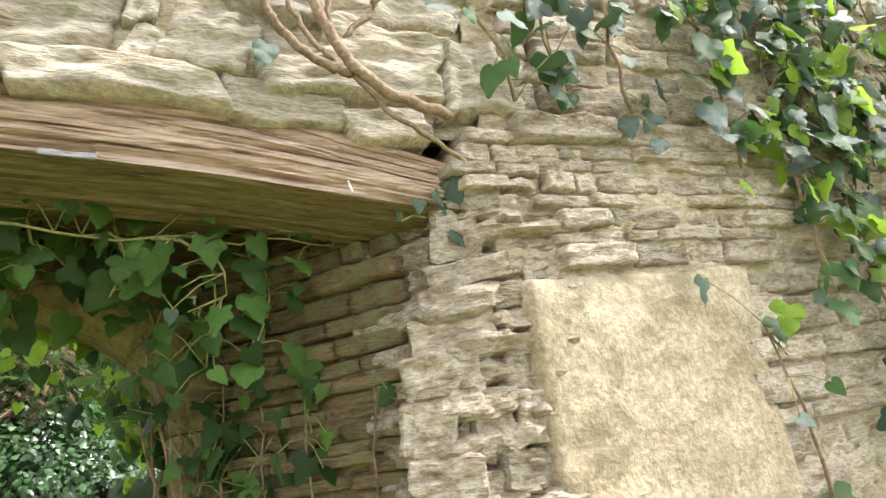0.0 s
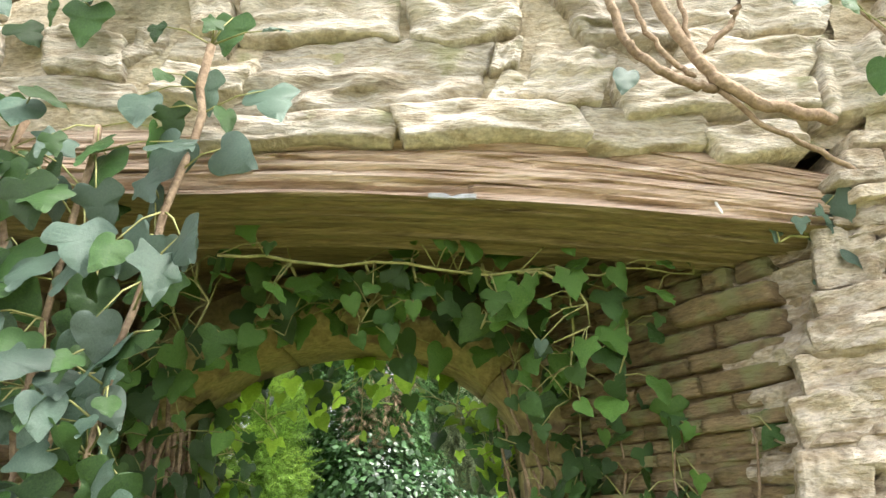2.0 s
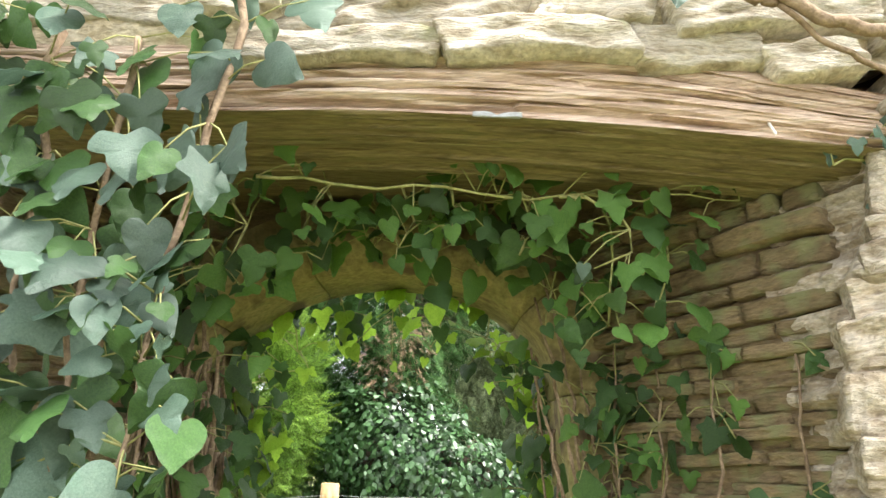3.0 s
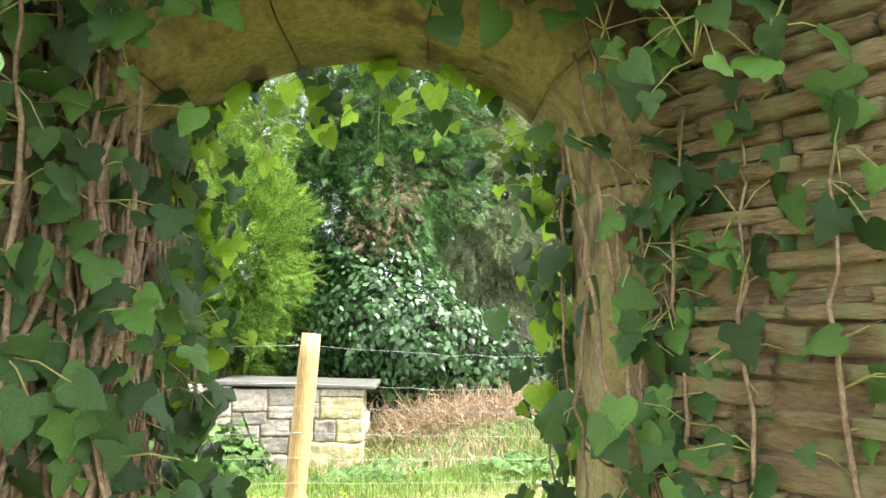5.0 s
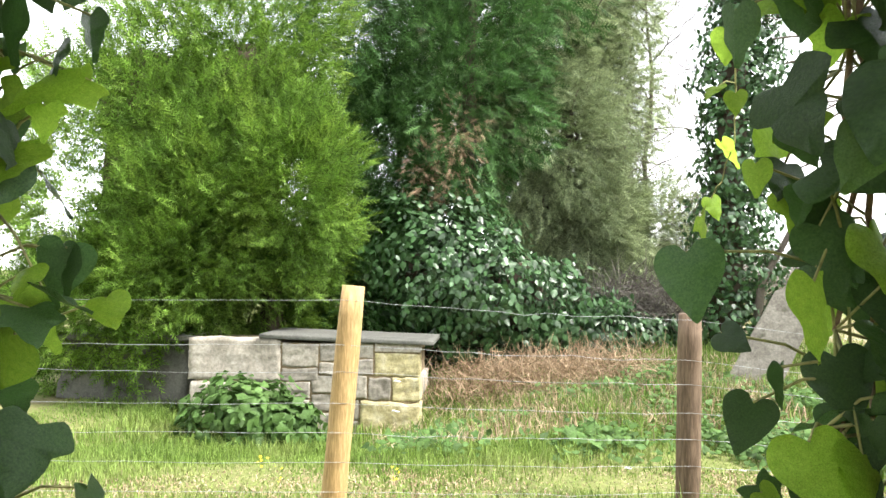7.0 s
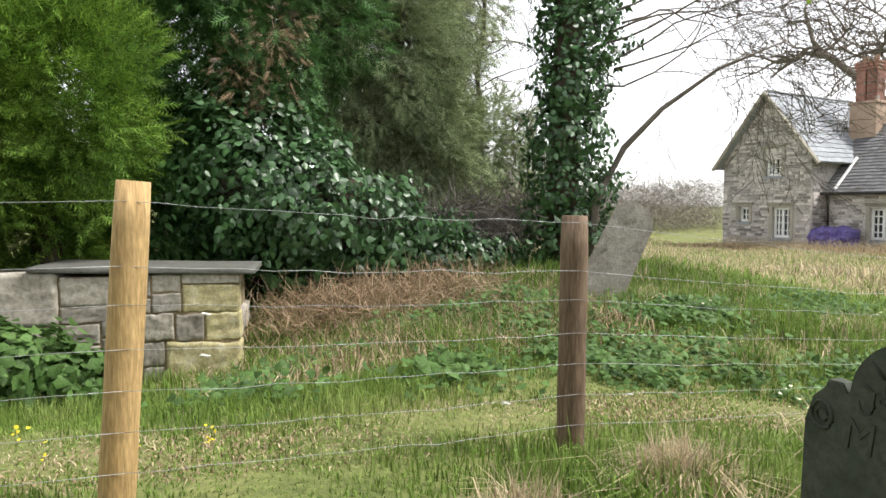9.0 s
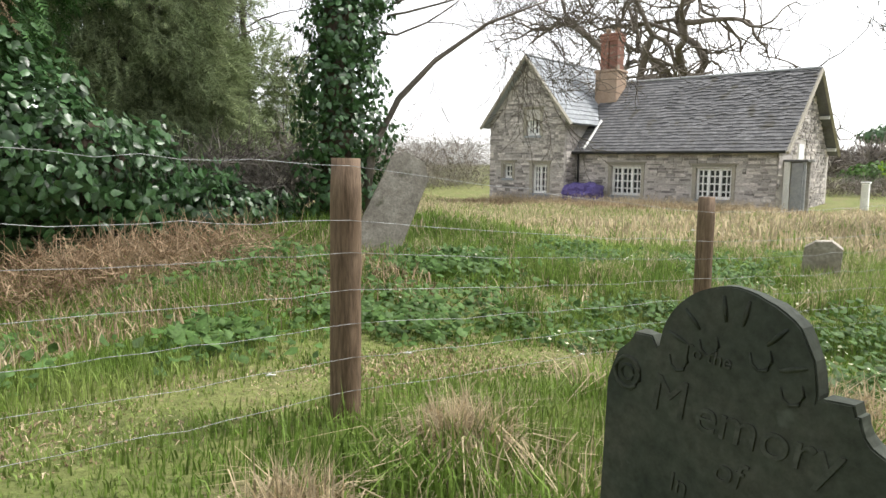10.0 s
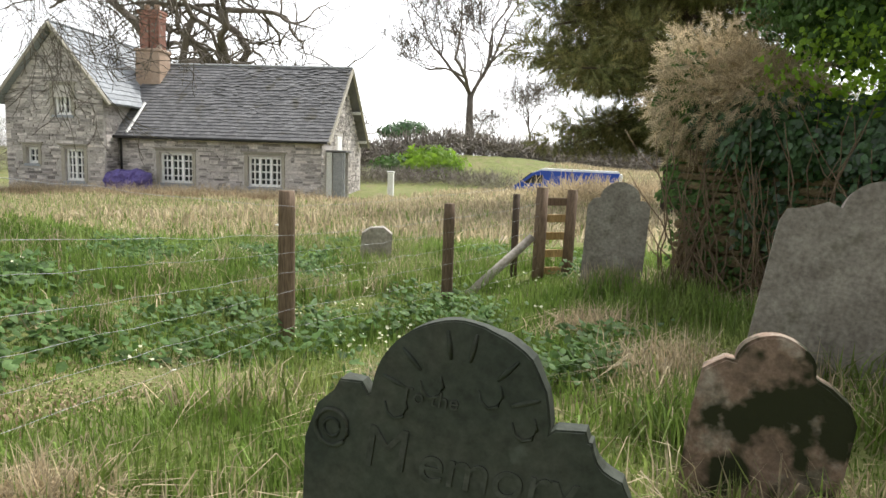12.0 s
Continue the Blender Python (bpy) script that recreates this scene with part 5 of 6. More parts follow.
# ---- ruin smothered in ivy ----
ruin = thing("ruin_wall", "ruined stone wall stub smothered in ivy, brambles and dead grass", "wall")
u = Vector((5.0 - 6.15, 1.2 - 3.05, 0)).normalized()          # along the face, towards the walker's side
nrm = Vector((-u.y, u.x, 0)) * (1 if -u.y < 0 else -1)          # out of the face
yaw = math.degrees(math.atan2(-u.y, -u.x))
part("core", mesh("core", [tuple(R + Vector((0, 0, z))) for z in (0, 1.62) for R in (Vector((6.15, 3.05, 0)) - nrm * .08, Vector((6.15, 3.05, 0)) + u * 3.4 - nrm * .08, Vector((6.15, 3.05, 0)) + u * 3.4 - nrm * .8, Vector((6.15, 3.05, 0)) - nrm * .8)],
     [(3, 2, 1, 0), (4, 5, 6, 7), (0, 1, 5, 4), (1, 2, 6, 5), (2, 3, 7, 6), (3, 0, 4, 7)], MORTAR, False), ruin)
rr = np.random.RandomState(17)
z, k = .2, 0
while z < 1.62:
    h, s = rr.uniform(.05, .1), 0.0
    while s < 3.3:
        w = rr.uniform(.14, .4)
        c = Vector((6.15, 3.05, z + h / 2)) + u * (s + w / 2) - nrm * .06
        part("stone", stone("stone", w - .01, h - .006, .16, REVEAL, 1500 + k, 5, 3, .3, .12), ruin, at=pose(*c, 0, 0, yaw if nrm.dot(Vector((math.sin(radians(yaw)), -math.cos(radians(yaw)), 0))) > 0 else yaw + 180))
        s += w
        k += 1
    z += h


def on_ruin(s0, s1, z0, z1, out, bulge=.18):
    def surf(rng, n):
        s, z = rng.uniform(s0, s1, n), rng.uniform(z0, z1, n)
        o = out + bulge * (np.sin(s * 4 + z * 3) * np.cos(z * 5 - s * 2) + rng.rand(n) * .6)
        p = np.array([6.15, 3.05, 0]) + np.array(u)[None] * s[:, None] + np.array(nrm)[None] * o[:, None]
        p[:, 2] = z
        return p, np.repeat(np.array(nrm)[None] + np.array([[0, 0, .35]]), n, 0)
    return surf


part("ivy", leaves(7500, many(on_ruin(.7, 3.2, .7, 1.75, .06), on_ruin(.2, 3.2, 1.3, 1.8, .1), on_ruin(.9, 3.2, .5, 1.7, .06)), IVY_B, "ivy", 71, .07), ruin)
part("edge_leaves", leaves(3000, many(on_ruin(-.08, 1.1, .3, 1.9, .02, .1), on_ruin(-.1, .3, 1.0, 2.2, .02, .15)), HERB, "edge_leaves", 72, .05), ruin)
part("olive_top", leaves(3000, many(blob((5.55, 1.9, 1.95), (.6, .6, .35), seed=2), blob((5.0, 1.3, 2.1), (.7, .7, .4), seed=4)), IVY_Y, "olive_top", 73, .05), ruin)
t = thing("dead_grass_heap", "heap of bleached dead grass and stems on the ruin", "dead grass", kind="stuff", data=sprays(4200, many(blob((6.1, 2.85, 1.85), (.33, .4, .5), seed=3), blob((5.85, 2.45, 1.75), (.4, .4, .35), seed=5)), STRAW, "dead_grass_heap", 74, .12, .5, .2))
verts, faces = [], []
for k in range(100):
    a = Vector((6.15, 3.05, .25)) + u * rr.uniform(0, 2.2) + nrm * rr.uniform(.12, .35)
    b = a + u * rr.normal(0, .35) + Vector((0, 0, rr.uniform(.4, 1.5))) + nrm * rr.uniform(-.05, .2)
    tube(wiggle(a, b, 7, .02, rr), [.006 * (1 - i / 9) + .0015 for i in range(8)], 4, verts, faces)
part("stems", mesh("stems", verts, faces, STEM), ruin, "thin bare bramble stems")
t = thing("overhanging_tree", "leafy evergreen boughs hanging over the ruin", "tree")
trunk([(6.3, .7, .2), (6.1, .8, 2), (5.6, 1.2, 3.2)], [.12, .1, .06], t)
for k in range(5):
    trunk(wiggle((5.9, 1.0, 2.5 + .2 * k), (5.2 + .25 * k, 2.2 - .2 * k, 2.55 + .2 * k), 6, .04, rr), [.03, .026, .022, .018, .014, .01, .005], t, BARK, 5, "limb")
part("crown", leaves(24000, many(blob((5.6, 1.7, 2.35), (.8, .7, .4), seed=12), blob((6.0, 2.0, 2.55), (.7, .6, .35), seed=8), blob((5.2, 1.3, 3.1), (1.0, .8, .4), seed=9), blob((5.4, 1.6, 2.75), (.9, .7, .38), seed=4), blob((4.9, 1.0, 2.7), (.8, .7, .45), seed=5), blob((5.9, 2.1, 3.0), (.7, .6, .35), seed=6)), HERB, "crown", 75, .06), t)

# ---- ivy on the wall and round the doorway ----
def leaf_mesh(name, pts, m, cup=.1):
    """One lobed ivy leaf, tip down, face towards -y, folded along its rib, about 1 long, with a rounded outline."""
    ctl = [(-pts[0][0], pts[0][1]), (0, 0)] + pts + [(0, -1.0), (-pts[-1][0], pts[-1][1])]
    line = []
    for i in range(1, len(ctl) - 2):
        a, b, c, d = ctl[i - 1:i + 3]
        for q in range(3):
            t = q / 3
            line.append(tuple(.5 * (2 * b[k] + (c[k] - a[k]) * t + (2 * a[k] - 5 * b[k] + 4 * c[k] - d[k]) * t * t + (3 * b[k] - a[k] - 3 * c[k] + d[k]) * t ** 3) for k in (0, 1)))
    line = [(max(x, .01), z) for x, z in line[1:]]
    v = [(0, -.02, -.02), (0, -.05, -.35), (0, -.03, -.7), (0, .03, -1.0)]
    f = []
    for sgn in (1, -1):
        o = len(v)
        v += [(sgn * x, cup * (x * 1.6) ** 1.5 + .035 * math.sin(9 * x + 7 * z + sgn), z) for x, z in line]
        n = len(line)
        rib = [0 if i < n * .38 else 1 if i < n * .68 else 2 for i in range(n)]
        for i in range(n - 1):
            f.append((rib[i], o + i, o + i + 1)[::sgn])
            if rib[i] != rib[i + 1]:
                f.append((rib[i], o + i + 1, rib[i + 1])[::sgn])
        f.append((2, o + n - 1, 3)[::sgn])
    return mesh(name, v, f, m)


HEART = [(.14, .13), (.34, .12), (.47, -.06), (.44, -.3), (.32, -.55), (.14, -.82)]
LOBED = [(.16, .10), (.36, .14), (.56, -.14), (.33, -.34), (.31, -.55), (.12, -.84)]
STAR = [(.18, .12), (.42, .16), (.42, -.06), (.58, -.28), (.34, -.44), (.14, -.82)]
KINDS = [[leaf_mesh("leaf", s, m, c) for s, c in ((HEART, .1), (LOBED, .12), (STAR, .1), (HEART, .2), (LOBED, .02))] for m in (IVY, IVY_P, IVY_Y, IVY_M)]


def vine(name, label, pts, spots, seed, r=.004, m=STEM, kinds=(0,), size=.055, tilt=25, face=0.0):
    """A climbing ivy strand: a stem through pts with single leaves along it; spots: how many leaves."""
    rng = np.random.RandomState(seed)
    spots, size = int(spots * 1.35) if spots > 8 else spots, size * .9
    t = thing(name, label, "ivy", "ivy strands")
    P = [Vector(p) for p in pts]
    smooth = []
    for a, b in zip(P, P[1:]):
        n = max(2, int((b - a).length / .04))
        smooth += [a.lerp(b, i / n) + Vector(rng.normal(0, .004, 3)) for i in range(n)]
    smooth.append(P[-1])
    part("stem", mesh("stem", *tube(smooth, [r * (1 - .6 * i / len(smooth)) for i in range(len(smooth))], 6), m), t)
    verts, faces = [], []
    for k in range(spots):
        i = rng.randint(0, len(smooth))
        c = smooth[i]
        s = size * rng.uniform(.5, 1.3)
        d = Vector((rng.normal(0, .045), rng.uniform(-.045, .01), rng.normal(.0, .035)))
        q = c + d
        tube([c, c.lerp(q, .5) + Vector((0, 0, .008)), q], [.0014, .0012, .001], 4, verts, faces)
        kk = KINDS[kinds[rng.randint(len(kinds))]]
        part("leaf", kk[(0, 1, 3, 4, 1, 2, 0)[rng.randint(7)]], t, at=pose(*q, rng.normal(-12, tilt), rng.normal(0, tilt), face + rng.normal(0, tilt * 1.3)) @ Matrix.Scale(s, 4))
    if verts:
        tagged(part("petiole_tangle", mesh("petiole_tangle", verts, faces, STEM_G), t), kind="stuff")
    return t


L1 = "ivy strand with pale grey-green lobed leaves hanging down the wall"
vine("ivy_strand", L1, [(-.10, .66, 2.20), (-.105, .66, 2.09), (-.115, .65, 2.0), (-.15, .64, 1.86), (-.17, .63, 1.7), (-.2, .62, 1.5)], 34, 1, .006, STEM, (1, 1, 0), .062)
vine("ivy_strand", L1, [(-.24, .68, 2.1), (-.25, .67, 1.95), (-.27, .66, 1.75), (-.29, .66, 1.4)], 34, 2, .005, STEM, (0, 1), .068)
vine("ivy_strand", "dense dark ivy strand over the doorway's side", [(-.36, .70, 2.12), (-.36, .70, 1.9), (-.37, .7, 1.6), (-.36, .7, 1.3)], 50, 3, .006, STEM, (0, 0, 1), .072)
vine("ivy_strand", "dense dark ivy strand over the doorway's side", [(-.48, .74, 2.3), (-.47, .72, 2.0), (-.48, .7, 1.5), (-.46, .7, 1.1)], 44, 4, .006, STEM, (0,), .075)
vine("ivy_strand", "ivy strand with broad leaves beside the doorway", [(-.27, .80, 2.0), (-.29, .80, 1.85), (-.33, .82, 1.6), (-.34, .82, 1.2)], 30, 5, .005, STEM, (0, 0, 1), .075)
vine("ivy_strand", "ivy over the top of the wall", [(-.7, .72, 2.32), (-.5, .70, 2.30), (-.33, .70, 2.33), (-.2, .70, 2.36)], 26, 6, .005, STEM, (0, 0, 1), .07)
vine("ivy_strand", "thin green ivy shoots hanging from the lintel", [(-.15, .90, 1.985), (.05, .92, 1.965), (.2, .93, 1.955), (.42, .93, 1.94), (.62, .94, 1.93)], 18, 7, .003, STEM_G, (3,), .048, 18)
vine("ivy_strand", "thin green ivy shoots hanging from the lintel", [(.33, .92, 1.95), (.42, .92, 1.9), (.44, .93, 1.85), (.38, .95, 1.83)], 6, 8, .003, STEM_G, (3, 1), .048, 18)
vine("ivy_strand", "ivy sprig growing at the corner under the lintel", [(.78, .82, 1.95), (.74, .80, 1.935), (.69, .79, 1.925)], 9, 9, .003, STEM_G, (1,), .042, 22)
for k, (x, y, z0, z1, n) in enumerate(((-.2, .97, 2.0, 1.86, 9), (.16, .98, 1.99, 1.89, 8), (.28, 1.0, 1.98, 1.87, 8), (.5, 1.0, 1.96, 1.78, 9), (-.12, 1.16, 2.02, 1.92, 12), (.02, 1.14, 2.02, 1.93, 12), (.12, 1.18, 2.02, 1.91, 12), (.22, 1.16, 2.02, 1.90, 12), (.34, 1.14, 2.0, 1.80, 14), (-.30, 1.14, 2.02, 1.8, 16), (.42, 1.02, 1.98, 1.75, 9), (.08, 1.0, 2.0, 1.89, 8), (-.05, 1.02, 2.0, 1.88, 8))):
    vine("ivy_strand", "dark ivy strand hanging in the doorway's shade", [(x, y, z0), (x + .02, y + .01, (z0 + z1) / 2), (x - .01, y, z1)], n, 20 + k, .003, STEM_G, (3, 3, 0), .055)
# leaves fringing the arch, seen against the light, their glow put into the colour
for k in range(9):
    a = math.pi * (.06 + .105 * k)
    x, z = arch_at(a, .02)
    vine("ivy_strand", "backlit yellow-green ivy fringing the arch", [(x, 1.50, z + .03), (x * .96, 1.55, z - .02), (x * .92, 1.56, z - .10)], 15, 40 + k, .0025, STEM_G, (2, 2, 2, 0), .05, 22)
for k, (x, z0, z1, n) in enumerate(((.345, 1.7, 1.3, 38), (.33, 1.35, .9, 40), (-.32, 1.8, 1.3, 44), (-.30, 1.4, .9, 40), (-.33, 1.75, 1.0, 30), (.36, 1.75, 1.1, 22))):
    vine("ivy_strand", "ivy strand fringing the doorway's jamb", [(x, 1.53, z0), (x + .01, 1.55, (z0 + z1) / 2), (x, 1.54, z1)], n, 60 + k, .003, STEM, (0, 2, 0), .055, 28)
for k, (x, y, z0, z1, n) in enumerate(((.47, 1.22, 1.85, 1.2, 26), (.52, 1.14, 1.75, 1.1, 24), (.58, 1.04, 1.7, 1.25, 14), (.66, .93, 1.7, 1.2, 8), (.44, 1.24, 1.5, .9, 22))):
    vine("ivy_strand", "ivy strand with glossy leaves climbing the doorway reveal", [(x, y, z1), (x - .02, y - .01, (z0 + z1) / 2), (x, y, z0)], n, 70 + k, .004, STEM, (3, 0, 0), .052, 26, -35)
for k, (x, y, z0, z1, n) in enumerate(((-.36, 1.22, 1.95, 1.2, 22), (-.40, 1.12, 1.9, 1.1, 22), (-.33, 1.24, 1.5, .8, 18), (-.45, 1.0, 1.9, 1.0, 18))):
    vine("ivy_strand", "ivy strand with glossy leaves climbing the doorway reveal", [(x, y, z1), (x + .02, y - .01, (z0 + z1) / 2), (x, y, z0)], n, 80 + k, .006, STEM, (0, 0, 3), .060, 26, 35)
for k, (x, z0, z1, n, s) in enumerate(((.40, 1.75, 1.2, 22, 1), (.45, 1.6, 1.0, 26, 1), (.42, 1.3, .8, 22, 1), (-.38, 1.9, 1.3, 26, -1), (-.43, 1.7, 1.0, 26, -1), (-.36, 1.4, .8, 22, -1))):
    vine("ivy_strand", "glossy ivy strand on the dressed doorway jamb", [(x, 1.235, z1), (x + .02 * s, 1.23, (z0 + z1) / 2), (x - .01, 1.235, z0)], n, 160 + k, .004, STEM, (0, 3), .048, 26, -20 * s)
for x0, z0 in ((.385, .9), (.40, 1.0), (.43, .7), (.37, .8)):
    vine("ivy_strand", "bare brown ivy stem on the doorway jamb", [(x0, 1.25, z0), (x0 + .02, 1.25, z0 + .35), (x0 - .01, 1.252, z0 + .6), (x0 - .06, 1.25, z0 + .95)], 3, int(x0 * 900), .006, STEM, (0,), .04)
# matted old stems by the left jamb
mat_st = thing("ivy_plant", "matted brown ivy stems clinging to the doorway's side", "ivy")
for k in range(46):
    x = -.30 - rr.uniform(0, .16)
    x -= .045
    a, b = (x, 1.25 - rr.uniform(0, .03) + max(-.2, min(0, (x + .44) * .9)), .6), (x + rr.normal(0, .04), 1.245 + max(-.2, min(0, (x + .44) * .9)), rr.uniform(1.5, 2.0))
    part("stem", mesh("stem", *tube(wiggle(a, b, 12, .012, rr), [.006 * rr.uniform(.5, 1.4)] * 13, 5), STEM), mat_st)
for k in range(60):
    y = rr.uniform(1.27, 1.51)
    x = AX - AW + rr.uniform(.004, .03)
    a, b = (x, y, .55), (x + rr.normal(0, .012) + .005, y + rr.normal(0, .05), rr.uniform(1.45, 1.85))
    part("stem", mesh("stem", *tube(wiggle(a, b, 14, .012, rr), [.0055 * rr.uniform(.35, 1.5)] * 15, 5), STEM), mat_st)
for k, (y, z0, z1, n) in enumerate(((1.30, 1.85, 1.2, 18), (1.36, 1.7, .9, 20), (1.42, 1.9, 1.2, 18), (1.48, 1.6, .8, 22), (1.50, 1.85, 1.3, 18))):
    x = AX - AW + .035
    vine("ivy_strand", "broad dark ivy leaves over matted stems on the jamb", [(x, y, z0), (x + .01, y + .01, (z0 + z1) / 2), (x, y, z1)], n, 210 + k, .004, STEM, (0, 0, 3), .07, 28, 50)
for k, (y, z0, z1, n) in enumerate(((1.33, 1.6, 1.0, 8), (1.45, 1.8, 1.2, 12))):
    x = AX + AW - .02
    vine("ivy_strand", "glossy ivy strand on the dressed doorway jamb", [(x, y, z0), (x - .01, y + .01, (z0 + z1) / 2), (x, y, z1)], n, 230 + k, .004, STEM, (0, 3), .06, 28, -50)
# woody stems over the stones
big = thing("ivy_plant", "bare grey-brown woody ivy stems crossing the stones above the lintel", "ivy")
for pts, r in (([(.46, .705, 2.33), (.475, .70, 2.26), (.485, .695, 2.20), (.52, .69, 2.155), (.57, .69, 2.125), (.60, .69, 2.12)], .007),
               ([(.52, .70, 2.34), (.55, .695, 2.25), (.575, .69, 2.175), (.60, .685, 2.125), (.65, .685, 2.09), (.71, .69, 2.075), (.76, .70, 2.07)], .009),
               ([(.50, .70, 2.30), (.515, .695, 2.22), (.55, .69, 2.16), (.572, .69, 2.14)], .004), ([(.66, .69, 2.27), (.635, .69, 2.22), (.59, .69, 2.18)], .005),
               ([(.60, .69, 2.12), (.66, .70, 2.06), (.74, .72, 2.03), (.80, .74, 2.0), (.84, .76, 1.97)], .004), ([(.56, .695, 2.32), (.575, .69, 2.25), (.572, .69, 2.18)], .004)):
    part("stem", mesh("stem", *tube([Vector(a).lerp(Vector(b), i / 5) + Vector(rr.normal(0, .0018, 3)) for a, b in zip(pts, pts[1:]) for i in range(5)] + [Vector(pts[-1])], [r] * (5 * (len(pts) - 1)) + [r * .5], 7), STEM), big)
part("leaf", KINDS[1][0], big, at=pose(.475, .685, 2.15, 0, 20, 0) @ Matrix.Scale(.04, 4))
# ivy to the right of the render patch
for k, (x, z0, z1, n) in enumerate(((.86, 2.1, 2.25, 8), (.95, 2.15, 2.4, 12), (1.1, 2.1, 2.45, 14), (1.35, 2.0, 2.45, 30), (1.5, 1.8, 2.45, 46), (1.65, 1.5, 2.45, 64), (1.8, 1.3, 2.5, 72), (1.35, 1.4, 1.7, 7), (1.95, 1.4, 2.6, 74), (2.15, 1.4, 2.6, 60), (1.58, 2.05, 2.55, 40), (1.72, 2.0, 2.6, 44))):
    vine("ivy_strand", "ivy strand climbing the rubble beside the render patch", [(x + .03, .70, z0), (x, .68, (z0 + z1) / 2), (x - .05, .68, z1)], n, 100 + k, .004, STEM, (0, 1, 0, 2) if k > 2 else (1, 0), .06)
# loose sprig in front of the doorway, outside
vine("ivy_strand", "sprig of sunlit leaves hanging outside the doorway", [(.36, 1.54, 1.98), (.48, 1.9, 2.02), (.60, 2.48, 1.95)], 0, 139, .003, STEM_G)
vine("ivy_strand", "sprig of sunlit leaves hanging outside the doorway", [(.60, 2.48, 1.95), (.60, 2.5, 1.74), (.575, 2.5, 1.655), (.55, 2.5, 1.61)], 6, 140, .002, STEM_G, (2,), .075, 25)

# ---- grass, herbs and flowers ----
r4 = np.random.RandomState(2)


def scatter(n, x0, x1, y0, y1, keep):
    p = np.stack([r4.uniform(x0, x1, n), r4.uniform(y0, y1, n)], 1)
    return p[keep(p[:, 0], p[:, 1])]


def path_near(x, y):
    return np.exp(-((y - (4.95 + .12 * x)) / .33) ** 2) * (x < 3.2)


def outside(x, y):
    return y > 1.75 + 0 * x


PN = scatter(230000, -4.5, 9, 1.8, 9.5, lambda x, y: (r4.rand(len(x)) > path_near(x, y) * .7) & ((x < -.3) | (x > .42) | (y > 2.6)))
hN = .035 + .065 * (1 + np.sin(PN[:, 0] * 1.9 + np.cos(PN[:, 1] * 2.3) * 1.5)) * (.4 + .6 * r4.rand(len(PN)))
hN = hN * (1 - .6 * path_near(PN[:, 0], PN[:, 1]))
blades("grass", PN, hN, .0035, GRASS, "rough green churchyard grass", 1)


def patch(x, y):
    """Where the sward grows coarse (above 0) and where it stays short."""
    return np.sin(x * 1.7 + 1.3 * np.cos(y * 1.1)) * np.cos(y * 1.9 - .8 * np.sin(x * 2.3)) + .35 * np.sin(x * 4.1 + y * 3.3)


clump = np.stack([r4.uniform(.8, 8, 700), r4.uniform(1.9, 8, 700)], 1)
clump = clump[patch(clump[:, 0], clump[:, 1]) > .1]
ok = ~((clump[:, 0] < 3.5) & (np.abs(clump[:, 1] - 5.1) < .6))
clump = clump[ok]
PT = np.repeat(clump, 70, 0) + r4.normal(0, .09, (len(clump) * 70, 2))
PT = PT[PT[:, 1] > 1.9]
blades("tall_grass", PT, .23, .005, GRASS, "tall tufts of coarse green grass", 2, .55)
PS = np.repeat(clump[::3] + .1, 110, 0) + r4.normal(0, .11, (len(clump[::3]) * 110, 2))
PS = PS[PS[:, 1] > 1.9]
blades("dry_grass", PS, .24, .003, STRAW, "pale dry grass among the green", 3, .9, "dead grass")
tuft = np.concatenate([np.array([[1.32, 4.1]]) + r4.normal(0, .07, (900, 2)), np.array([[.66, 3.85]]) + r4.normal(0, .06, (600, 2)), np.array([[2.1, 3.35]]) + r4.normal(0, .12, (800, 2)), np.array([[3.3, 2.75]]) + r4.normal(0, .12, (700, 2)), np.array([[2.6, 3.6]]) + r4.normal(0, .16, (600, 2)), np.array([[4.2, 3.3]]) + r4.normal(0, .12, (500, 2))])
blades("dry_tuft", tuft, .24, .0034, STRAW, "bleached tussock of dead grass", 4, 1.0, "dead grass")
PM = scatter(90000, 3, 26, 5, 30, lambda x, y: ((x - 3) * .9 + (y - 5) > 3.2) & ~((x > 14.5) & (y > 26.11 - (x - 15.72) * 2.75 + 1.0) & (x < 40)))
far_m = np.hypot(PM[:, 0] - 3.5, PM[:, 1] - 4.5) + 1.5 * np.sin(PM[:, 0] * 1.3) * np.cos(PM[:, 1] * .9)
PMS, PMG = PM[(far_m > 6.5) & (r4.rand(len(PM)) < .55)], PM[(far_m <= 6.5) | (r4.rand(len(PM)) < .45)]
def meadow_height(p):
    return .07 + .15 * np.clip(.5 + .7 * patch(p[:, 0] * .8, p[:, 1] * .8), 0, 1.3)


blades("meadow_grass", PMS, meadow_height(PMS) + .04, .009, STRAW, "long bleached meadow grass", 5, .8, "dead grass")
blades("meadow_grass", PMG, meadow_height(PMG), .009, GRASS, "long green meadow grass", 6, .7)
PF = scatter(50000, 8, 60, -4, 26, lambda x, y: (x > 9) & (y < 15))
blades("far_grass", PF, .28, .02, STRAW, "rough pale pasture grass", 7, .8, "dead grass")
PB = scatter(16000, -3.5, 4.5, 6.6, 10, lambda x, y: y > 6.6)
blades("bank_grass", PB, .16, .006, GRASS, "grass on the bank", 8)
PP = scatter(60000, -4, 3.4, 3.9, 6.2, lambda x, y: path_near(x, y) > .25)
blades("path_grass", PP[::2], .035, .004, GRASS, "short trodden grass along the path", 13, .8)
blades("path_litter", PP[1::4], .035, .004, STRAW, "pale dead grass litter on the path", 14, 1.2, "dead grass")
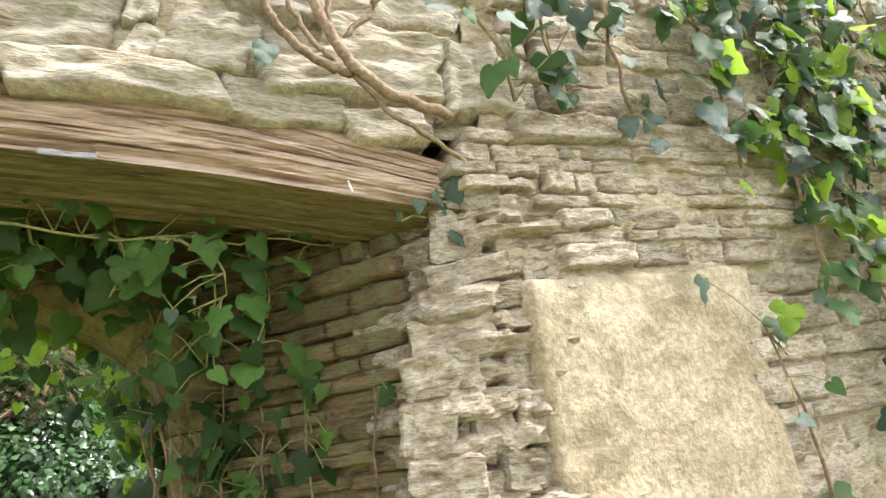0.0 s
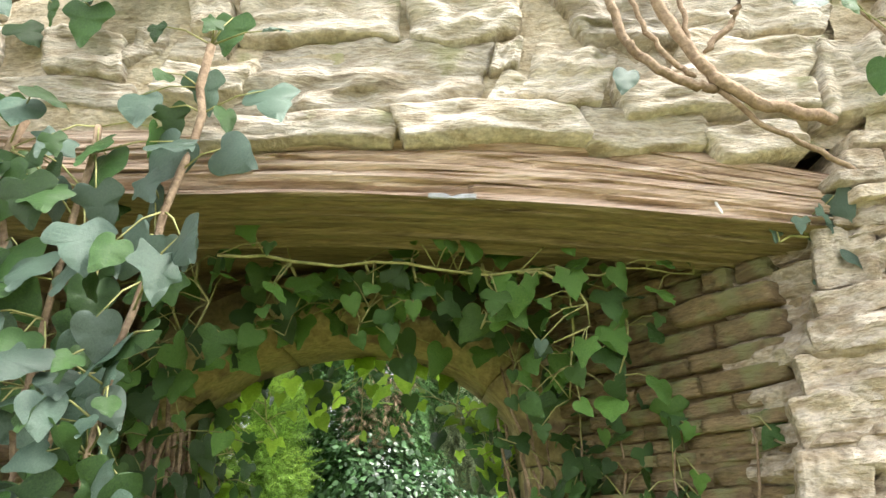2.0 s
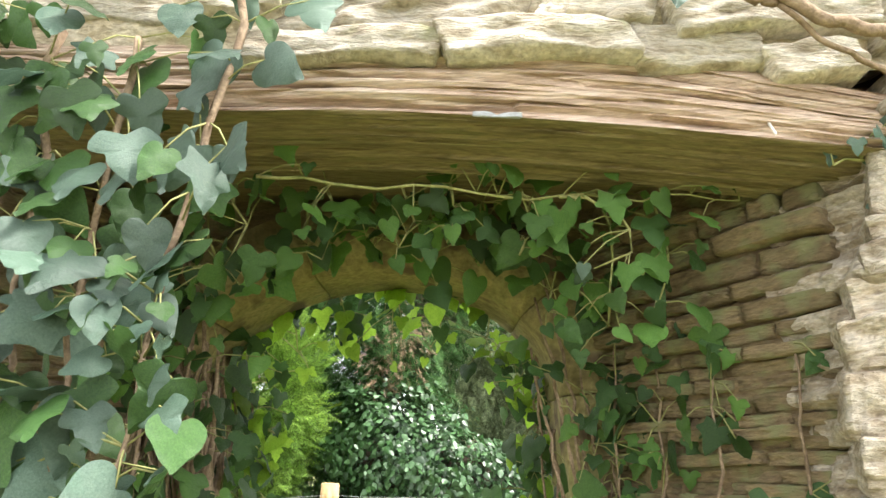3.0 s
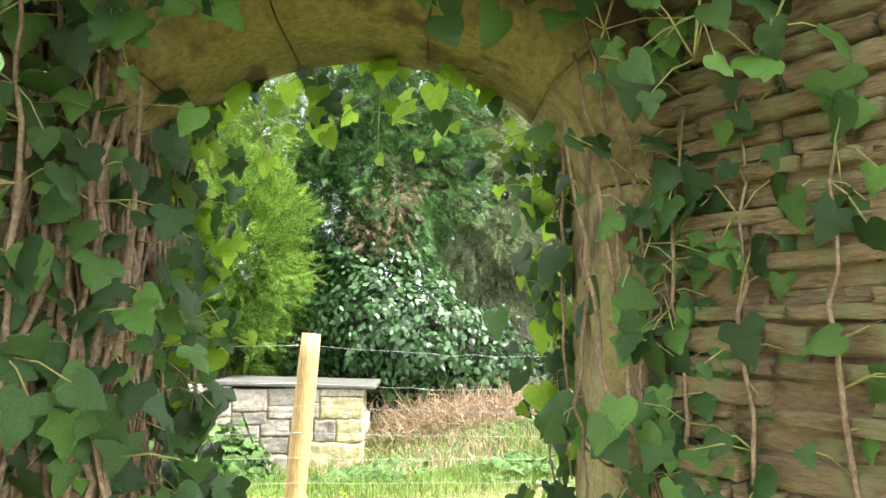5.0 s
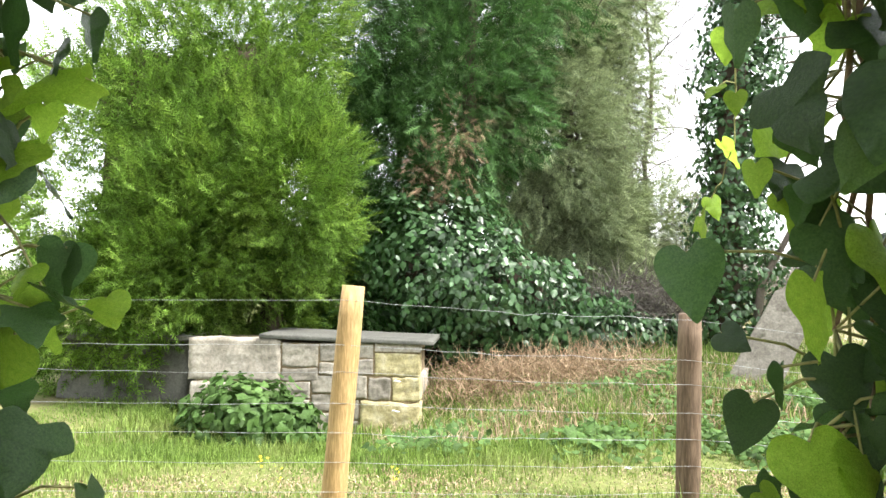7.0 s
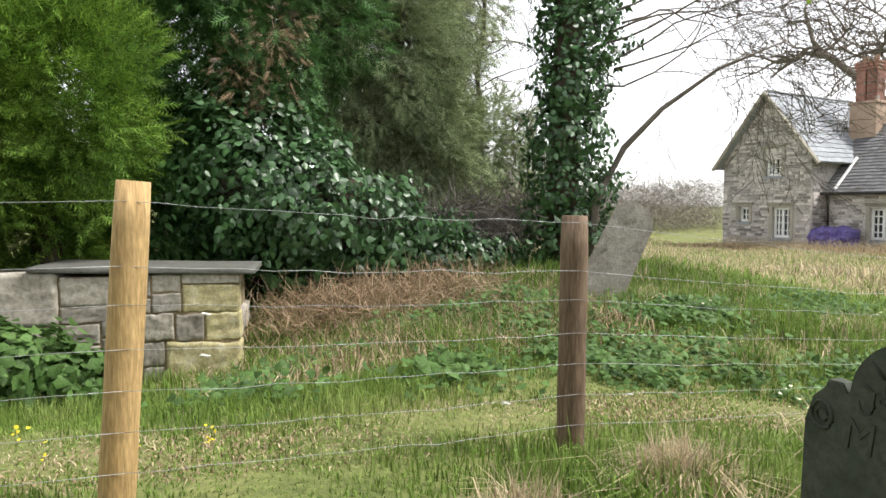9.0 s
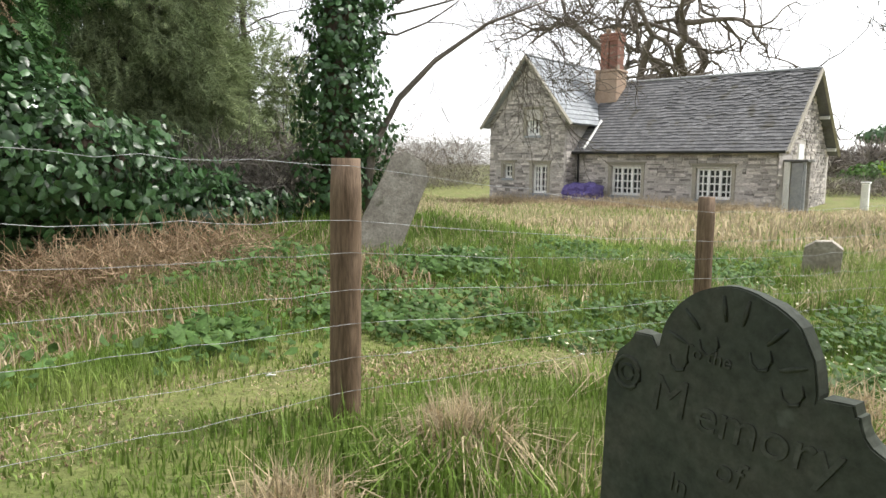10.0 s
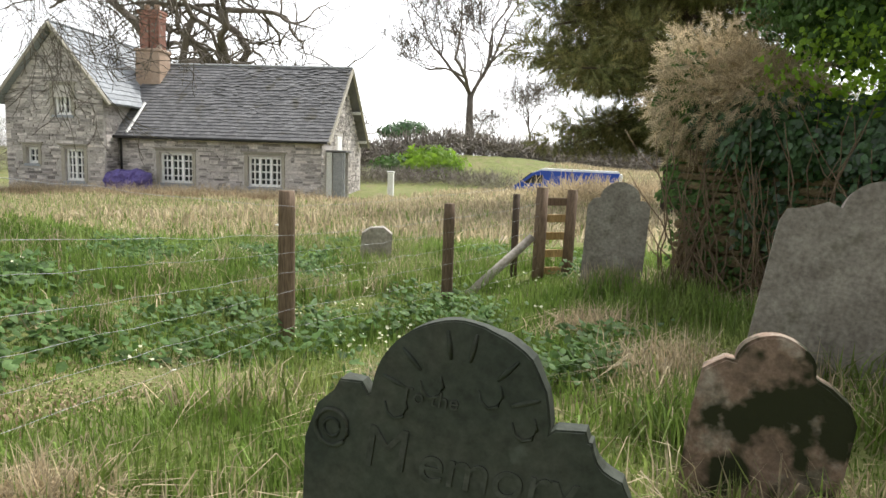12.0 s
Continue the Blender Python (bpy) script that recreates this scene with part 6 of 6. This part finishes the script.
blades("path_litter", PP[3::4], .03, .006, BRACKEN, "brown leaf litter on the path", 15, 1.6, "dead grass")
PBS = scatter(5000, -1, 5, 6.2, 10, lambda x, y: patch(x, y) > -.2)
blades("bank_straw", PBS, .17, .005, STRAW, "bleached dead grass on the bank", 12, .9, "dead grass")
PD = scatter(11000, 11, 20, 14, 26, lambda x, y: np.abs((y - 26.1) + (x - 14.9) * 2.3) < 4.5)
blades("bracken", PD, .26, .012, BRACKEN, "rusty dead bracken before the cottage", 9, .6, "bracken")
PQ = scatter(2600, -.2, 2.6, 6.4, 8.6, lambda x, y: y > 6.4)
blades("dead_stems", PQ, .22, .004, BRACKEN, "brown dead stems on the bank", 10, .9, "bracken")


def at_ground(xy, spread, z=.05):
    xy = np.array(xy)

    def surf(rng, n):
        p = xy[rng.randint(0, len(xy), n)] + rng.normal(0, spread, (n, 2))
        return np.stack([p[:, 0], p[:, 1], ground(p[:, 0], p[:, 1]) + rng.uniform(.0, z, n)], 1), np.repeat(np.array([[0, -.3, 1.0]]), n, 0)
    return surf


HB = np.stack([r4.uniform(-.6, 3.5, 90), r4.uniform(5.6, 8.2, 90)], 1)
HB = HB[patch(HB[:, 0], HB[:, 1]) < .25]
thing("herbs", "low broad-leaved herbs on the bank", "weeds", kind="stuff", data=leaves(3200, at_ground(HB, .16, .14), HERB, "herbs", 81, .075, .1))
HB2 = np.stack([r4.uniform(1.2, 8, 420), r4.uniform(2.0, 8.5, 420)], 1)
HB2 = HB2[patch(HB2[:, 0], HB2[:, 1]) < -.25]
thing("herbs", "scattered broad-leaved weeds in the grass", "weeds", kind="stuff", data=leaves(9000, at_ground(HB2, .11, .16), HERB, "herbs", 82, .06, .1))
t = thing("nettle_clump", "bushy clump of bright green nettles by the tomb", "weeds")
part("foliage", leaves(2600, many(blob((-2.25, 7.4, .02), (.55, .4, .45), seed=3), blob((-1.85, 7.45, -.05), (.35, .3, .35), seed=5)), HERB, "foliage", 83, .115), t)
FL = np.stack([r4.uniform(2.0, 6.5, 26), r4.uniform(3.6, 7.5, 26)], 1)
thing("primroses", "pale primroses scattered in the grass", "flowers", kind="stuff", data=leaves(380, at_ground(FL, .08, .17), PETAL, "primroses", 84, .026, .0))
FD = np.array([(-1.1, 4.9), (-.72, 4.75), (-1.3, 5.2), (-.45, 5.0), (-.95, 5.6)])
thing("dandelions", "yellow dandelion heads in the grass", "flowers", kind="stuff", data=leaves(40, at_ground(FD, .015, .1), YELLOW, "dandelions", 85, .025, .0))
